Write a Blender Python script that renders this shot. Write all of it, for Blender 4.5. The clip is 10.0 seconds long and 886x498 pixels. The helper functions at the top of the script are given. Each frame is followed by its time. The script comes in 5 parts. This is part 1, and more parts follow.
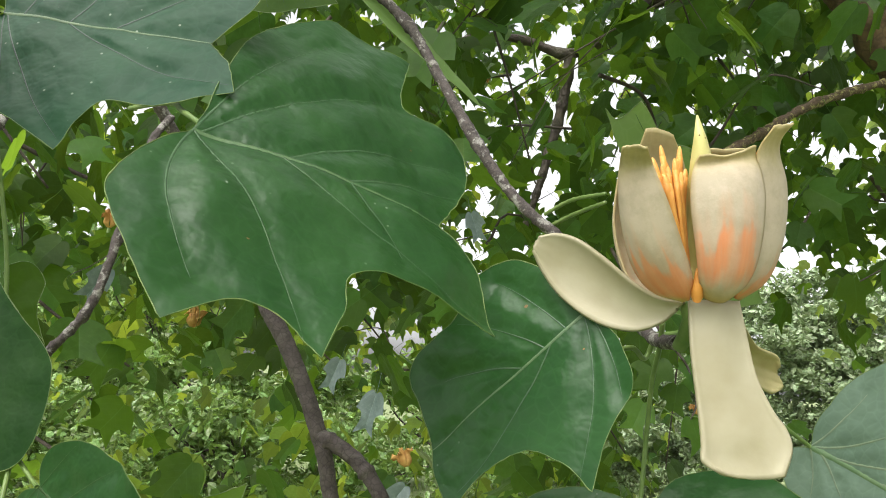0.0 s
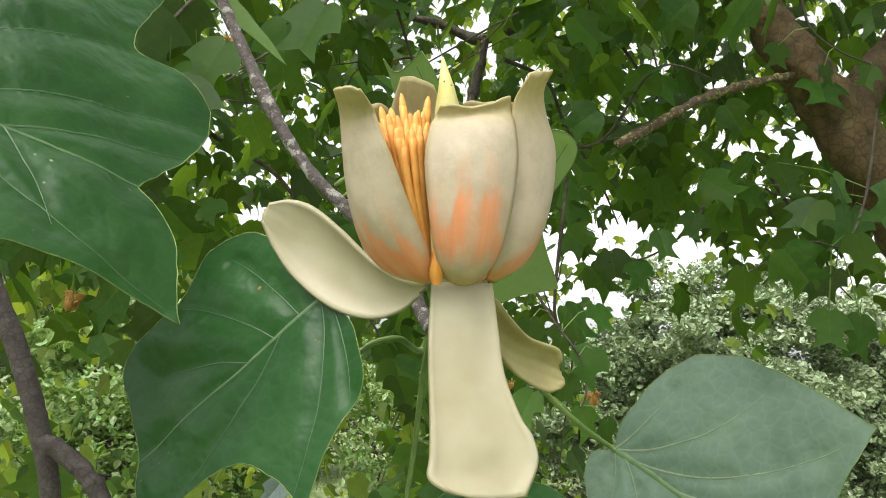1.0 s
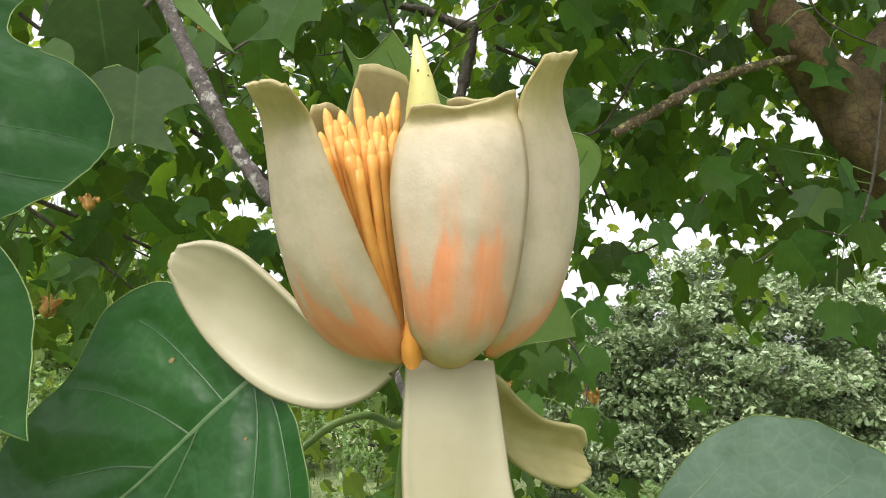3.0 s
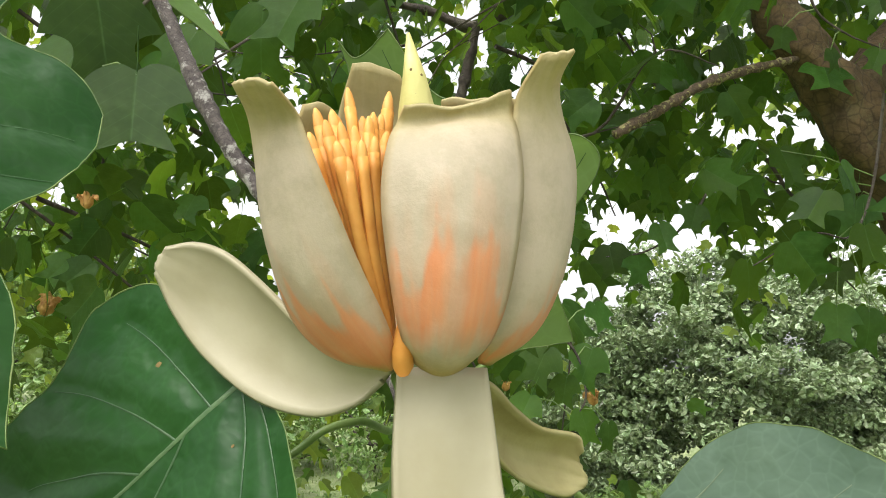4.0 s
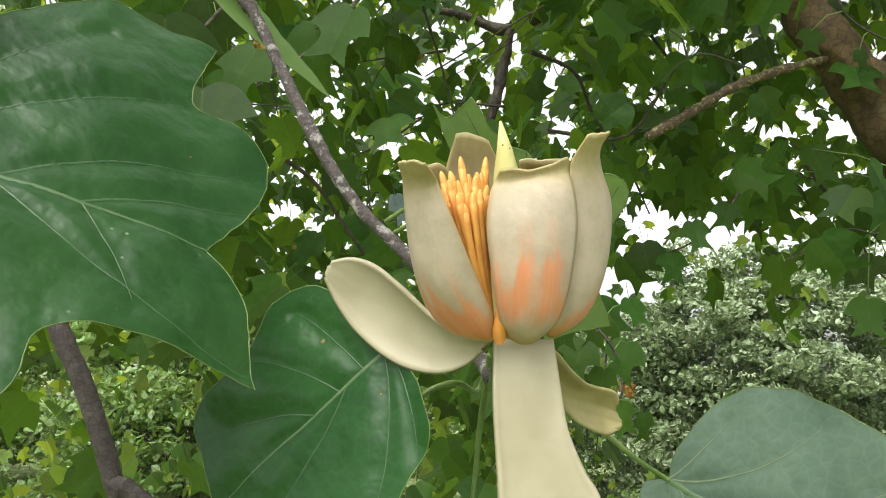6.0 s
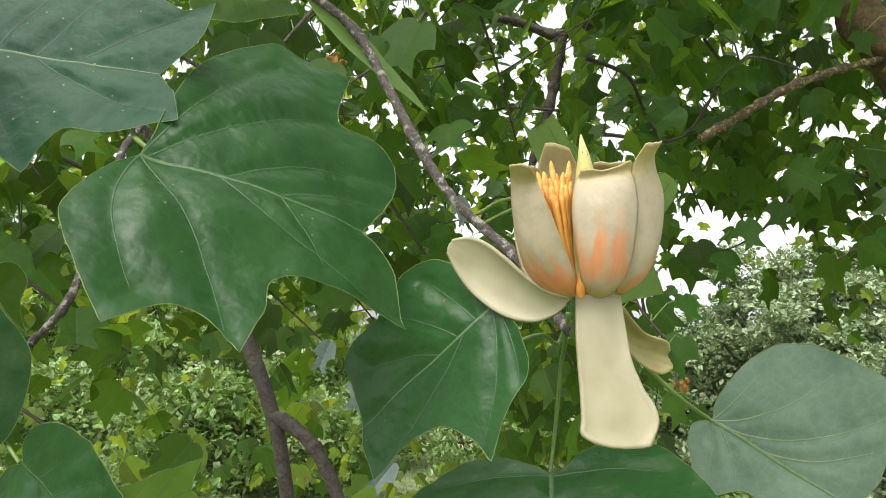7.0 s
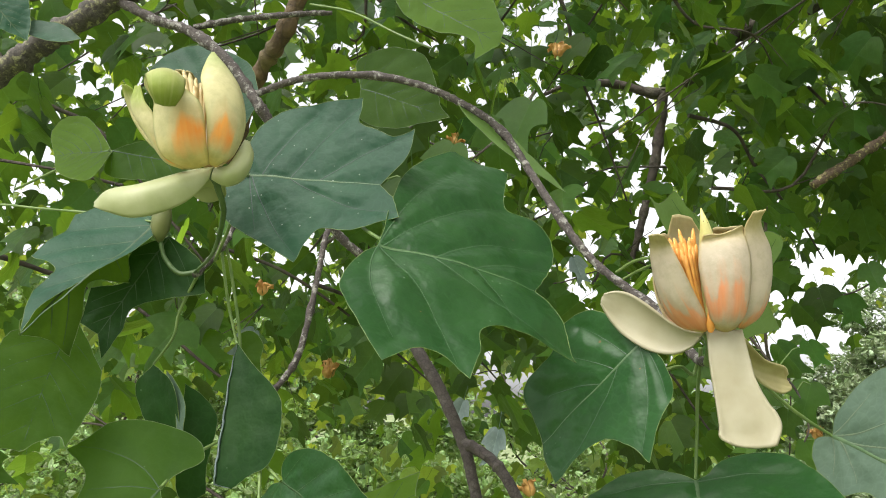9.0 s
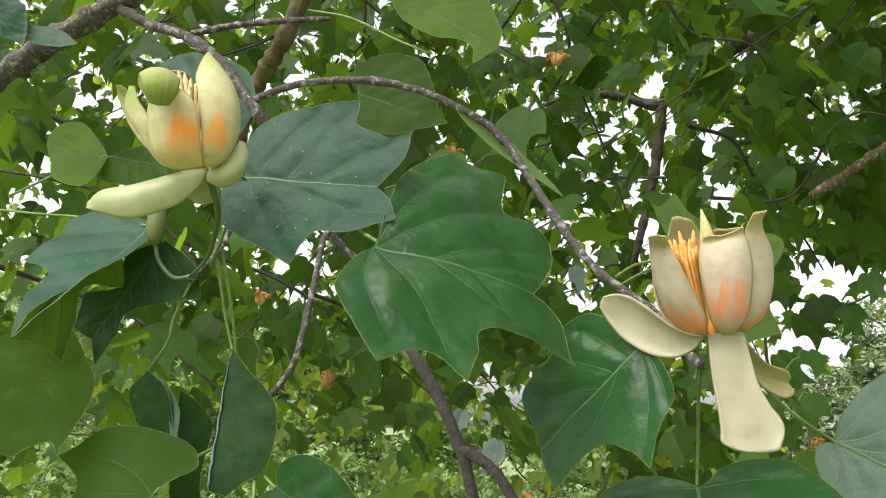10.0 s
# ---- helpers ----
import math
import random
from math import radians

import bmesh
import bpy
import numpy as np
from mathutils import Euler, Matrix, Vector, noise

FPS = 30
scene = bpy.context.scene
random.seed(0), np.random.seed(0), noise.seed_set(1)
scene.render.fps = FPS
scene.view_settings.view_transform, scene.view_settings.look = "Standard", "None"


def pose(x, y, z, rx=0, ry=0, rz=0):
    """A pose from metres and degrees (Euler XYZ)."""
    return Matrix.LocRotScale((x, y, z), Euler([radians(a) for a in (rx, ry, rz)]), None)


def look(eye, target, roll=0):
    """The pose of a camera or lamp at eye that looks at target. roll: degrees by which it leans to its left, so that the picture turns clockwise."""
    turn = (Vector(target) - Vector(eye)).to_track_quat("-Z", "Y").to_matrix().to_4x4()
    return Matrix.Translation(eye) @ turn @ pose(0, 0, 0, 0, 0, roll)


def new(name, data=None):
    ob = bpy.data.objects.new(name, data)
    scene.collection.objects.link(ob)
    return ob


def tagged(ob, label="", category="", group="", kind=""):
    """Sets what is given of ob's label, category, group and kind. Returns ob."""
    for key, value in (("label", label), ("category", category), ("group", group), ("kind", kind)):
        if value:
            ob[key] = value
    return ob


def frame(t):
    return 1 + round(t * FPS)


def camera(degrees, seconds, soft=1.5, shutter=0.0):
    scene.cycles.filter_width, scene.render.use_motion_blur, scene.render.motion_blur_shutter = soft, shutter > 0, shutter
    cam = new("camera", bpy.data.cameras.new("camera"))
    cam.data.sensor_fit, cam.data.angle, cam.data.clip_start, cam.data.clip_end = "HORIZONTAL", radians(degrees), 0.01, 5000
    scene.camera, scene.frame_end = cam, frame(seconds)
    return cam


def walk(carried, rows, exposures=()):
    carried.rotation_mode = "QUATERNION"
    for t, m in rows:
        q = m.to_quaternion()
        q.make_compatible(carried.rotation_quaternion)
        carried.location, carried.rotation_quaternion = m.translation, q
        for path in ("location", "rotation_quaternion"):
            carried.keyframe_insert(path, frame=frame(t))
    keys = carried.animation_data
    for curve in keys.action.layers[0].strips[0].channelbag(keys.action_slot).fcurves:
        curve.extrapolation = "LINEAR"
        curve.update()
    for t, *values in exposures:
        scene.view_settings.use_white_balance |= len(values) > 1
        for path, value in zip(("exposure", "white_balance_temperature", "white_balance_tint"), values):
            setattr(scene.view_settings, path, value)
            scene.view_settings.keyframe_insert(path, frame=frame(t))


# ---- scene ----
cam = camera(58.8, 10.0, 1.0)
PATH = [
    (0, (0.018, 0.002, 1.617), (-0.099, 1.973, 1.936), 3.9),
    (0.5, (0.057, 0.019, 1.621), (0.057, 1.995, 1.925), 4.0),
    (1, (0.078, 0.05, 1.624), (0.155, 2.026, 1.924), 4.0),
    (1.5, (0.082, 0.07, 1.628), (0.172, 2.046, 1.927), 4.0),
    (2, (0.083, 0.095, 1.639), (0.175, 2.071, 1.934), 3.4),
    (2.5, (0.082, 0.107, 1.645), (0.176, 2.086, 1.922), 2.8),
    (4, (0.084, 0.116, 1.649), (0.179, 2.095, 1.923), 3.2),
    (4.5, (0.082, 0.116, 1.649), (0.169, 2.095, 1.921), 3.2),
    (5, (0.081, 0.112, 1.647), (0.167, 2.091, 1.918), 3.1),
    (5.2, (0.08, 0.107, 1.645), (0.165, 2.086, 1.917), 3.0),
    (6.3, (0.061, 0.016, 1.639), (0.036, 1.999, 1.901), 2.9),
    (6.5, (0.057, 0.002, 1.633), (0.013, 1.983, 1.902), 2.9),
    (7, (0.051, -0.036, 1.622), (-0.07, 1.943, 1.888), 3.2),
    (7.5, (0.046, -0.077, 1.618), (-0.17, 1.893, 1.886), 2.6),
    (8, (0.042, -0.11, 1.608), (-0.249, 1.85, 1.88), 2.0),
    (8.5, (0.038, -0.124, 1.604), (-0.318, 1.818, 1.924), 1.4),
    (9, (0.034, -0.138, 1.604), (-0.359, 1.779, 2.018), 1.3),
    (9.5, (0.036, -0.135, 1.603), (-0.357, 1.776, 2.043), 1.3),
    (10, (0.034, -0.132, 1.6), (-0.357, 1.779, 2.045), 1.3),
]
walk(cam, [(t, look(eye, target, roll)) for t, eye, target, roll in PATH])

# ---- sky, sun, exposure ----
SUN_EL, SUN_ROT = radians(58), radians(208)
world = bpy.data.worlds.new("overcast_sky")
scene.world = world
world.use_nodes = True
wn, wl = world.node_tree.nodes, world.node_tree.links
sky = wn.new("ShaderNodeTexSky")
sky.sky_type, sky.sun_disc = "NISHITA", False
sky.sun_elevation, sky.sun_rotation = SUN_EL, SUN_ROT
sky.dust_density, sky.air_density = 4.0, 1.0
grey = wn.new("ShaderNodeHueSaturation")          # thin cloud: most of the blue is gone
grey.inputs["Saturation"].default_value = 0.08
wl.new(sky.outputs[0], grey.inputs["Color"])
wl.new(grey.outputs[0], wn["Background"].inputs["Color"])
wn["Background"].inputs["Strength"].default_value = 0.15

sun_lamp = new("sun", bpy.data.lights.new("sun", "SUN"))
sun_lamp.data.energy, sun_lamp.data.angle, sun_lamp.data.color = 1.5, radians(60), (1.0, 0.95, 0.86)
sun_dir = Vector((math.sin(SUN_ROT) * math.cos(SUN_EL), math.cos(SUN_ROT) * math.cos(SUN_EL), math.sin(SUN_EL)))
sun_lamp.matrix_world = look(sun_dir * 50, (0, 0, 0))
scene.view_settings.exposure = 1.3

# ---- materials ----
def nodes_of(name):
    m = bpy.data.materials.new(name)
    m.use_nodes = True
    t = m.node_tree
    return m, t.nodes, t.links, t.nodes["Principled BSDF"]


def add(n, kind, **settings):
    node = n.new("ShaderNode" + kind)
    for key, value in settings.items():
        node.inputs[key.replace("_", " ")].default_value = value
    return node


def ramp(n, stops, smooth=False):
    node = n.new("ShaderNodeValToRGB")
    els = node.color_ramp.elements
    while len(els) < len(stops):
        els.new(0.5)
    for e, (p, c) in zip(els, stops):
        e.position, e.color = p, (*c, 1) if len(c) == 3 else c
    if smooth:
        node.color_ramp.interpolation = "EASE"
    return node


def mixed(n, l, fac, a, b, how="MIX"):
    node = n.new("ShaderNodeMix")
    node.data_type, node.blend_type = "RGBA", how
    for sock, value in ((node.inputs[0], fac), (node.inputs[6], a), (node.inputs[7], b)):
        if hasattr(value, "is_output"):
            l.new(value, sock)
        else:
            sock.default_value = value if not isinstance(value, tuple) else (*value, 1)
    return node.outputs[2]


def bumped(n, l, height, strength, distance, below=None):
    b = n.new("ShaderNodeBump")
    b.inputs["Strength"].default_value, b.inputs["Distance"].default_value = strength, distance
    l.new(height, b.inputs["Height"])
    if below:
        l.new(below, b.inputs["Normal"])
    return b.outputs[0]


def value_of(n, l, how, a, b, c=None):
    """One arithmetic node; a, b and c are numbers or sockets."""
    node = n.new("ShaderNodeMath")
    node.operation = how
    for sock, value in zip(node.inputs, (a, b, c)):
        if value is None:
            continue
        if hasattr(value, "is_output"):
            l.new(value, sock)
        else:
            sock.default_value = value
    return node.outputs[0]


def leaf_material(name, dark, light, through_col, thin=0.3, rough=0.4, fine=True, island=False, spec=0.5, wide=False, dust=0.56):
    """A leaf blade: waxy face, net of small veins, light that shines through."""
    m, n, l, p = nodes_of(name)
    co = add(n, "TexCoord").outputs["Object"]
    big = add(n, "TexNoise", Scale=28.0 if fine else (4.0 if wide else 40.0), Detail=3.0)
    l.new(co, big.inputs["Vector"])
    col = mixed(n, l, ramp_of(n, l, big.outputs[0], 0.35, 0.68), dark, light)
    if island:
        g = n.new("ShaderNodeNewGeometry")
        rnd = g.outputs["Random Per Island"]
    else:
        rnd = n.new("ShaderNodeObjectInfo").outputs["Random"]
    hsv = n.new("ShaderNodeHueSaturation")
    for sock, lo, hi in (("Hue", 0.475, 0.515), ("Value", 0.65, 1.45)) if island or wide else (("Hue", 0.492, 0.508), ("Value", 0.9, 1.1)):
        mp = n.new("ShaderNodeMapRange")
        mp.inputs[3].default_value, mp.inputs[4].default_value = lo, hi
        l.new(rnd, mp.inputs[0])
        l.new(mp.outputs[0], hsv.inputs[sock])
    l.new(col, hsv.inputs["Color"])
    col = hsv.outputs[0]
    tcol = n.new("ShaderNodeMix")
    tcol.data_type, tcol.blend_type = "RGBA", "MIX"
    normal = None
    if fine:
        net = n.new("ShaderNodeTexVoronoi")
        net.feature = "DISTANCE_TO_EDGE"
        net.inputs["Scale"].default_value = 190.0
        wob = add(n, "TexNoise", Scale=90.0, Detail=1.0)
        l.new(co, wob.inputs["Vector"])
        warp = mixed(n, l, 0.004, co, wob.outputs["Color"])
        l.new(warp, net.inputs["Vector"])
        pad = ramp(n, [(0.0, (0, 0, 0)), (0.3, (1, 1, 1))], True)
        l.new(net.outputs["Distance"], pad.inputs[0])
        edge = ramp(n, [(0.0, (1, 1, 1)), (0.09, (0, 0, 0))])
        l.new(net.outputs["Distance"], edge.inputs[0])
        col = mixed(n, l, scaled(n, l, edge.outputs[0], 0.14), col, tuple(min(1, c * 1.7 + 0.01) for c in light))
        speck = n.new("ShaderNodeTexVoronoi")
        speck.inputs["Scale"].default_value = 150.0
        l.new(co, speck.inputs["Vector"])
        dot = ramp(n, [(0.04, (1, 1, 1)), (0.085, (0, 0, 0))])
        l.new(speck.outputs["Distance"], dot.inputs[0])
        patchy = add(n, "TexNoise", Scale=22.0, Detail=2.0)
        l.new(co, patchy.inputs["Vector"])
        keep = ramp_of(n, l, patchy.outputs[0], dust, dust + 0.1)
        mult = n.new("ShaderNodeMath")
        mult.operation = "MULTIPLY"
        l.new(dot.outputs[0], mult.inputs[0])
        l.new(keep, mult.inputs[1])
        col = mixed(n, l, scaled(n, l, mult.outputs[0], 0.55), col, (0.33, 0.4, 0.3))
        cushion = add(n, "TexNoise", Scale=48.0, Detail=2.0)
        l.new(co, cushion.inputs["Vector"])
        normal = bumped(n, l, cushion.outputs[0], 0.42, 0.005)
        crinkle = add(n, "TexNoise", Scale=170.0, Detail=2.0)
        l.new(co, crinkle.inputs["Vector"])
        normal = bumped(n, l, crinkle.outputs[0], 0.3, 0.0016, normal)
        normal = bumped(n, l, pad.outputs[0], 0.07, 0.0006, normal)
        l.new(normal, p.inputs["Normal"])
        film = add(n, "TexNoise", Scale=45.0, Detail=4.0)
        l.new(co, film.inputs["Vector"])
        mp = n.new("ShaderNodeMapRange")
        mp.inputs[3].default_value, mp.inputs[4].default_value = rough - 0.05, rough + 0.06
        l.new(film.outputs[0], mp.inputs[0])
        l.new(mp.outputs[0], p.inputs["Roughness"])
    else:
        at = n.new("ShaderNodeSeparateXYZ")
        l.new(add(n, "TexCoord").outputs["UV"], at.inputs[0])
        across = value_of(n, l, "ABSOLUTE", value_of(n, l, "SUBTRACT", at.outputs[1], 0.5), 0)
        mid = ramp_of(n, l, across, 0.016, 0.006)
        step = value_of(n, l, "FRACT", value_of(n, l, "DIVIDE", value_of(n, l, "MULTIPLY_ADD", across, -0.9, at.outputs[0]), 0.17), 0)
        vein = value_of(n, l, "MAXIMUM", mid, scaled(n, l, ramp_of(n, l, step, 0.09, 0.03), 0.55))
        col = mixed(n, l, scaled(n, l, vein, 0.5), col, tuple(c * 1.9 + 0.01 for c in light))
        cloudy = add(n, "TexNoise", Scale=9.0 if wide else 95.0, Detail=3.0)
        l.new(co, cloudy.inputs["Vector"])
        col = mixed(n, l, scaled(n, l, ramp_of(n, l, cloudy.outputs[0], 0.4, 0.65), 0.4), col, tuple(c * 0.55 for c in dark))
        p.inputs["Roughness"].default_value = rough
        relief = 0.12 if wide else 1.0
        l.new(bumped(n, l, step, 0.25 * relief, 0.004, bumped(n, l, big.outputs[0], 0.5 * relief, 0.008)), p.inputs["Normal"])
    p.inputs["Specular IOR Level"].default_value = spec
    l.new(col, p.inputs["Base Color"])
    tr = n.new("ShaderNodeBsdfTranslucent")
    glow = mixed(n, l, 0.75, col, through_col)
    if island or wide:                                 # no two leaves let the same light through
        mul = n.new("ShaderNodeMath")
        mul.operation = "MULTIPLY"
        mul.inputs[1].default_value = 7.31
        l.new(rnd, mul.inputs[0])
        fract = n.new("ShaderNodeMath")
        fract.operation = "FRACT"
        l.new(mul.outputs[0], fract.inputs[0])
        bright = ramp(n, [(0.0, (0.34,) * 3), (0.55, (0.82,) * 3), (0.8, (1.1,) * 3), (1.0, (1.3,) * 3)])   # a few are coloured as if in full light, picked at random
        l.new(fract.outputs[0], bright.inputs[0])
        vary = n.new("ShaderNodeHueSaturation")
        l.new(bright.outputs[0], vary.inputs["Value"])
        l.new(glow, vary.inputs["Color"])
        glow = vary.outputs[0]
    l.new(glow, tr.inputs["Color"])
    mix = n.new("ShaderNodeMixShader")
    mix.inputs[0].default_value = thin
    l.new(p.outputs[0], mix.inputs[1])
    l.new(tr.outputs[0], mix.inputs[2])
    l.new(mix.outputs[0], n["Material Output"].inputs["Surface"])
    return m


def ramp_of(n, l, value, lo, hi):
    node = n.new("ShaderNodeMapRange")
    node.inputs[1].default_value, node.inputs[2].default_value = lo, hi
    l.new(value, node.inputs[0])
    return node.outputs[0]


def scaled(n, l, value, k):
    node = n.new("ShaderNodeMath")
    node.operation = "MULTIPLY"
    node.inputs[1].default_value = k
    l.new(value, node.inputs[0])
    return node.outputs[0]


def plain_material(name, a, b, scale, rough=0.5, bump=0.2, depth=0.001, thin=0.0):
    """Two tones mixed by noise, with a fine relief."""
    m, n, l, p = nodes_of(name)
    co = add(n, "TexCoord").outputs["Object"]
    t = add(n, "TexNoise", Scale=scale, Detail=5.0)
    l.new(co, t.inputs["Vector"])
    col = mixed(n, l, ramp_of(n, l, t.outputs[0], 0.35, 0.65), a, b)
    l.new(col, p.inputs["Base Color"])
    f = add(n, "TexNoise", Scale=scale * 4, Detail=4.0)
    l.new(co, f.inputs["Vector"])
    l.new(bumped(n, l, f.outputs[0], bump, depth), p.inputs["Normal"])
    p.inputs["Roughness"].default_value = rough
    if thin:
        tr = n.new("ShaderNodeBsdfTranslucent")
        l.new(col, tr.inputs["Color"])
        mix = n.new("ShaderNodeMixShader")
        mix.inputs[0].default_value = thin
        l.new(p.outputs[0], mix.inputs[1])
        l.new(tr.outputs[0], mix.inputs[2])
        l.new(mix.outputs[0], n["Material Output"].inputs["Surface"])
    return m


def bark_material(name, a, b, lichen, scale, amount=0.35):
    """Furrowed bark with lichen and dirt."""
    m, n, l, p = nodes_of(name)
    co = add(n, "TexCoord").outputs["Object"]
    t = add(n, "TexNoise", Scale=scale, Detail=6.0, Roughness=0.65)
    l.new(co, t.inputs["Vector"])
    crack = n.new("ShaderNodeTexVoronoi")
    crack.feature = "DISTANCE_TO_EDGE"
    crack.inputs["Scale"].default_value = scale * 1.3
    l.new(co, crack.inputs["Vector"])
    col = mixed(n, l, ramp_of(n, l, t.outputs[0], 0.3, 0.7), a, b)
    li = add(n, "TexNoise", Scale=scale * 0.45, Detail=5.0, Roughness=0.7)
    l.new(co, li.inputs["Vector"])
    col = mixed(n, l, scaled(n, l, ramp_of(n, l, li.outputs[0], 0.53, 0.6), amount), col, lichen)
    col = mixed(n, l, scaled(n, l, ramp_of(n, l, crack.outputs["Distance"], 0.09, 0.0), 0.5), col, tuple(c * 0.35 for c in a))
    l.new(col, p.inputs["Base Color"])
    nb = bumped(n, l, t.outputs[0], 1.0, 0.25 / scale)
    l.new(bumped(n, l, crack.outputs["Distance"], 0.25, 0.05 / scale, nb), p.inputs["Normal"])
    p.inputs["Roughness"].default_value = 0.85
    return m


def tepal_material(name, body, top, band, base, lo, hi, tilt=0.0, arch=0.3, jag=0.22, amount=0.85, seed=0.0, pale=0.45, thin=0.3, mid=0.5, cleft=0.0):
    """A tepal: yellow foot, an orange blotch with torn edges, cream body, olive tip; u runs across (0 to 1), v from foot (0) to tip (1).
    lo, hi: the blotch's lower and upper edge at the middle; tilt: how far it climbs towards u = 0; arch: how far it sinks away from its middle, which lies at u = mid; cleft: how pale that middle stays."""
    m, n, l, p = nodes_of(name)
    tc = add(n, "TexCoord")
    uv = n.new("ShaderNodeSeparateXYZ")
    l.new(tc.outputs["UV"], uv.inputs[0])
    u, v = uv.outputs[0], uv.outputs[1]

    def noise_at(sx, sy, detail, rough=0.55):
        mp = n.new("ShaderNodeMapping")
        mp.inputs["Scale"].default_value = (sx, sy, 1.0)
        mp.inputs["Location"].default_value = (seed, seed * 1.7, seed * 0.6)
        l.new(tc.outputs["UV"], mp.inputs[0])
        t = add(n, "TexNoise", Scale=1.0, Detail=detail, Roughness=rough)
        l.new(mp.outputs[0], t.inputs["Vector"])
        return t.outputs[0]

    side = value_of(n, l, "SUBTRACT", u, mid)
    bow = value_of(n, l, "MULTIPLY", value_of(n, l, "MULTIPLY", side, side), 4.0 * arch)
    lift = value_of(n, l, "MULTIPLY_ADD", side, tilt, bow)
    level = value_of(n, l, "ADD", v, lift)                              # height on the tepal, as the blotch sees it
    teeth = value_of(n, l, "MULTIPLY_ADD", noise_at(7.5, 0.9, 1.0, 0.5), jag * 2, -jag)
    steps = value_of(n, l, "MULTIPLY_ADD", noise_at(6, 11, 2.0, 0.5), jag * 0.9, -jag * 0.45)
    torn = value_of(n, l, "SUBTRACT", value_of(n, l, "SUBTRACT", level, teeth), steps)
    upper = ramp_of(n, l, torn, hi + 0.03, hi - 0.03)
    lower = ramp_of(n, l, value_of(n, l, "SUBTRACT", value_of(n, l, "MULTIPLY_ADD", side, tilt, v), value_of(n, l, "MULTIPLY", teeth, 0.35)), lo - 0.02, lo + 0.08)
    blotch = value_of(n, l, "MULTIPLY", upper, lower)
    wash = noise_at(6, 3, 4.0, 0.65)
    fade = value_of(n, l, "MULTIPLY_ADD", ramp_of(n, l, wash, 0.42, 0.62), -pale, 1.0)
    if cleft:
        away = value_of(n, l, "ADD", value_of(n, l, "ABSOLUTE", side, 0), value_of(n, l, "MULTIPLY_ADD", noise_at(5, 6, 2.0), 0.12, -0.06))
        fade = value_of(n, l, "MULTIPLY", fade, value_of(n, l, "MULTIPLY_ADD", ramp_of(n, l, away, 0.13, 0.02), -cleft, 1.0))
    mott = add(n, "TexNoise", Scale=110.0, Detail=6.0, Roughness=0.7)
    l.new(tc.outputs["Object"], mott.inputs["Vector"])
    cloud = add(n, "TexNoise", Scale=45.0, Detail=3.0)
    l.new(tc.outputs["Object"], cloud.inputs["Vector"])
    grow = ramp(n, [(0.0, base), (0.22, body), (0.58, body), (0.92, top)], True)
    l.new(value_of(n, l, "MULTIPLY_ADD", cloud.outputs[0], 0.16, value_of(n, l, "SUBTRACT", v, 0.08)), grow.inputs[0])
    col = mixed(n, l, scaled(n, l, ramp_of(n, l, mott.outputs[0], 0.42, 0.6), 0.7), grow.outputs[0], (0.79, 0.8, 0.75), "MULTIPLY")
    col = mixed(n, l, scaled(n, l, ramp_of(n, l, noise_at(9, 2.6, 3.0), 0.5, 0.66), 0.12), col, tuple(min(1, c * 1.12) for c in body))
    rim = ramp_of(n, l, value_of(n, l, "PINGPONG", u, 0.5), 0.07, 0.0)  # the thin edges are tan
    col = mixed(n, l, scaled(n, l, rim, 0.45), col, tuple(c * k for c, k in zip(top, (0.95, 0.84, 0.62))))
    halo = value_of(n, l, "MULTIPLY", ramp_of(n, l, torn, hi + 0.14, hi - 0.02), lower)
    col = mixed(n, l, scaled(n, l, halo, 0.22), col, band)
    orange = mixed(n, l, ramp_of(n, l, noise_at(7, 2.5, 3.0), 0.35, 0.65), band, tuple(min(1, c * k) for c, k in zip(band, (1.06, 1.3, 1.5))))
    col = mixed(n, l, scaled(n, l, value_of(n, l, "MULTIPLY", blotch, fade), amount), col, orange)
    l.new(col, p.inputs["Base Color"])
    nb = bumped(n, l, noise_at(15, 1.8, 2.0), 0.05, 0.0007)
    l.new(bumped(n, l, cloud.outputs[0], 0.35, 0.004, bumped(n, l, mott.outputs[0], 0.3, 0.0012, nb)), p.inputs["Normal"])
    p.inputs["Roughness"].default_value = 0.5
    p.inputs["Specular IOR Level"].default_value = 0.25
    tr = n.new("ShaderNodeBsdfTranslucent")
    l.new(col, tr.inputs["Color"])
    mix = n.new("ShaderNodeMixShader")
    mix.inputs[0].default_value = thin
    l.new(p.outputs[0], mix.inputs[1])
    l.new(tr.outputs[0], mix.inputs[2])
    l.new(mix.outputs[0], n["Material Output"].inputs["Surface"])
    return m


BLADE = leaf_material("leaf_blade", (0.009, 0.042, 0.0085), (0.018, 0.06, 0.0145), (0.08, 0.2, 0.0165), thin=0.14, rough=0.33, spec=0.36)
BLADE_MATT = leaf_material("leaf_blade_matt", (0.0075, 0.032, 0.006), (0.0145, 0.047, 0.009), (0.07, 0.19, 0.011), thin=0.16, rough=0.5, spec=0.1)
BLADE_GREY = leaf_material("leaf_blade_dusty", (0.009, 0.041, 0.0205), (0.0175, 0.058, 0.0295), (0.088, 0.211, 0.0264), thin=0.14, rough=0.44, spec=0.14, dust=0.33)
BLADE_GLOSS = leaf_material("leaf_blade_glossy", (0.0095, 0.047, 0.009), (0.018, 0.067, 0.0145), (0.088, 0.229, 0.0132), thin=0.16, rough=0.33, spec=0.24)
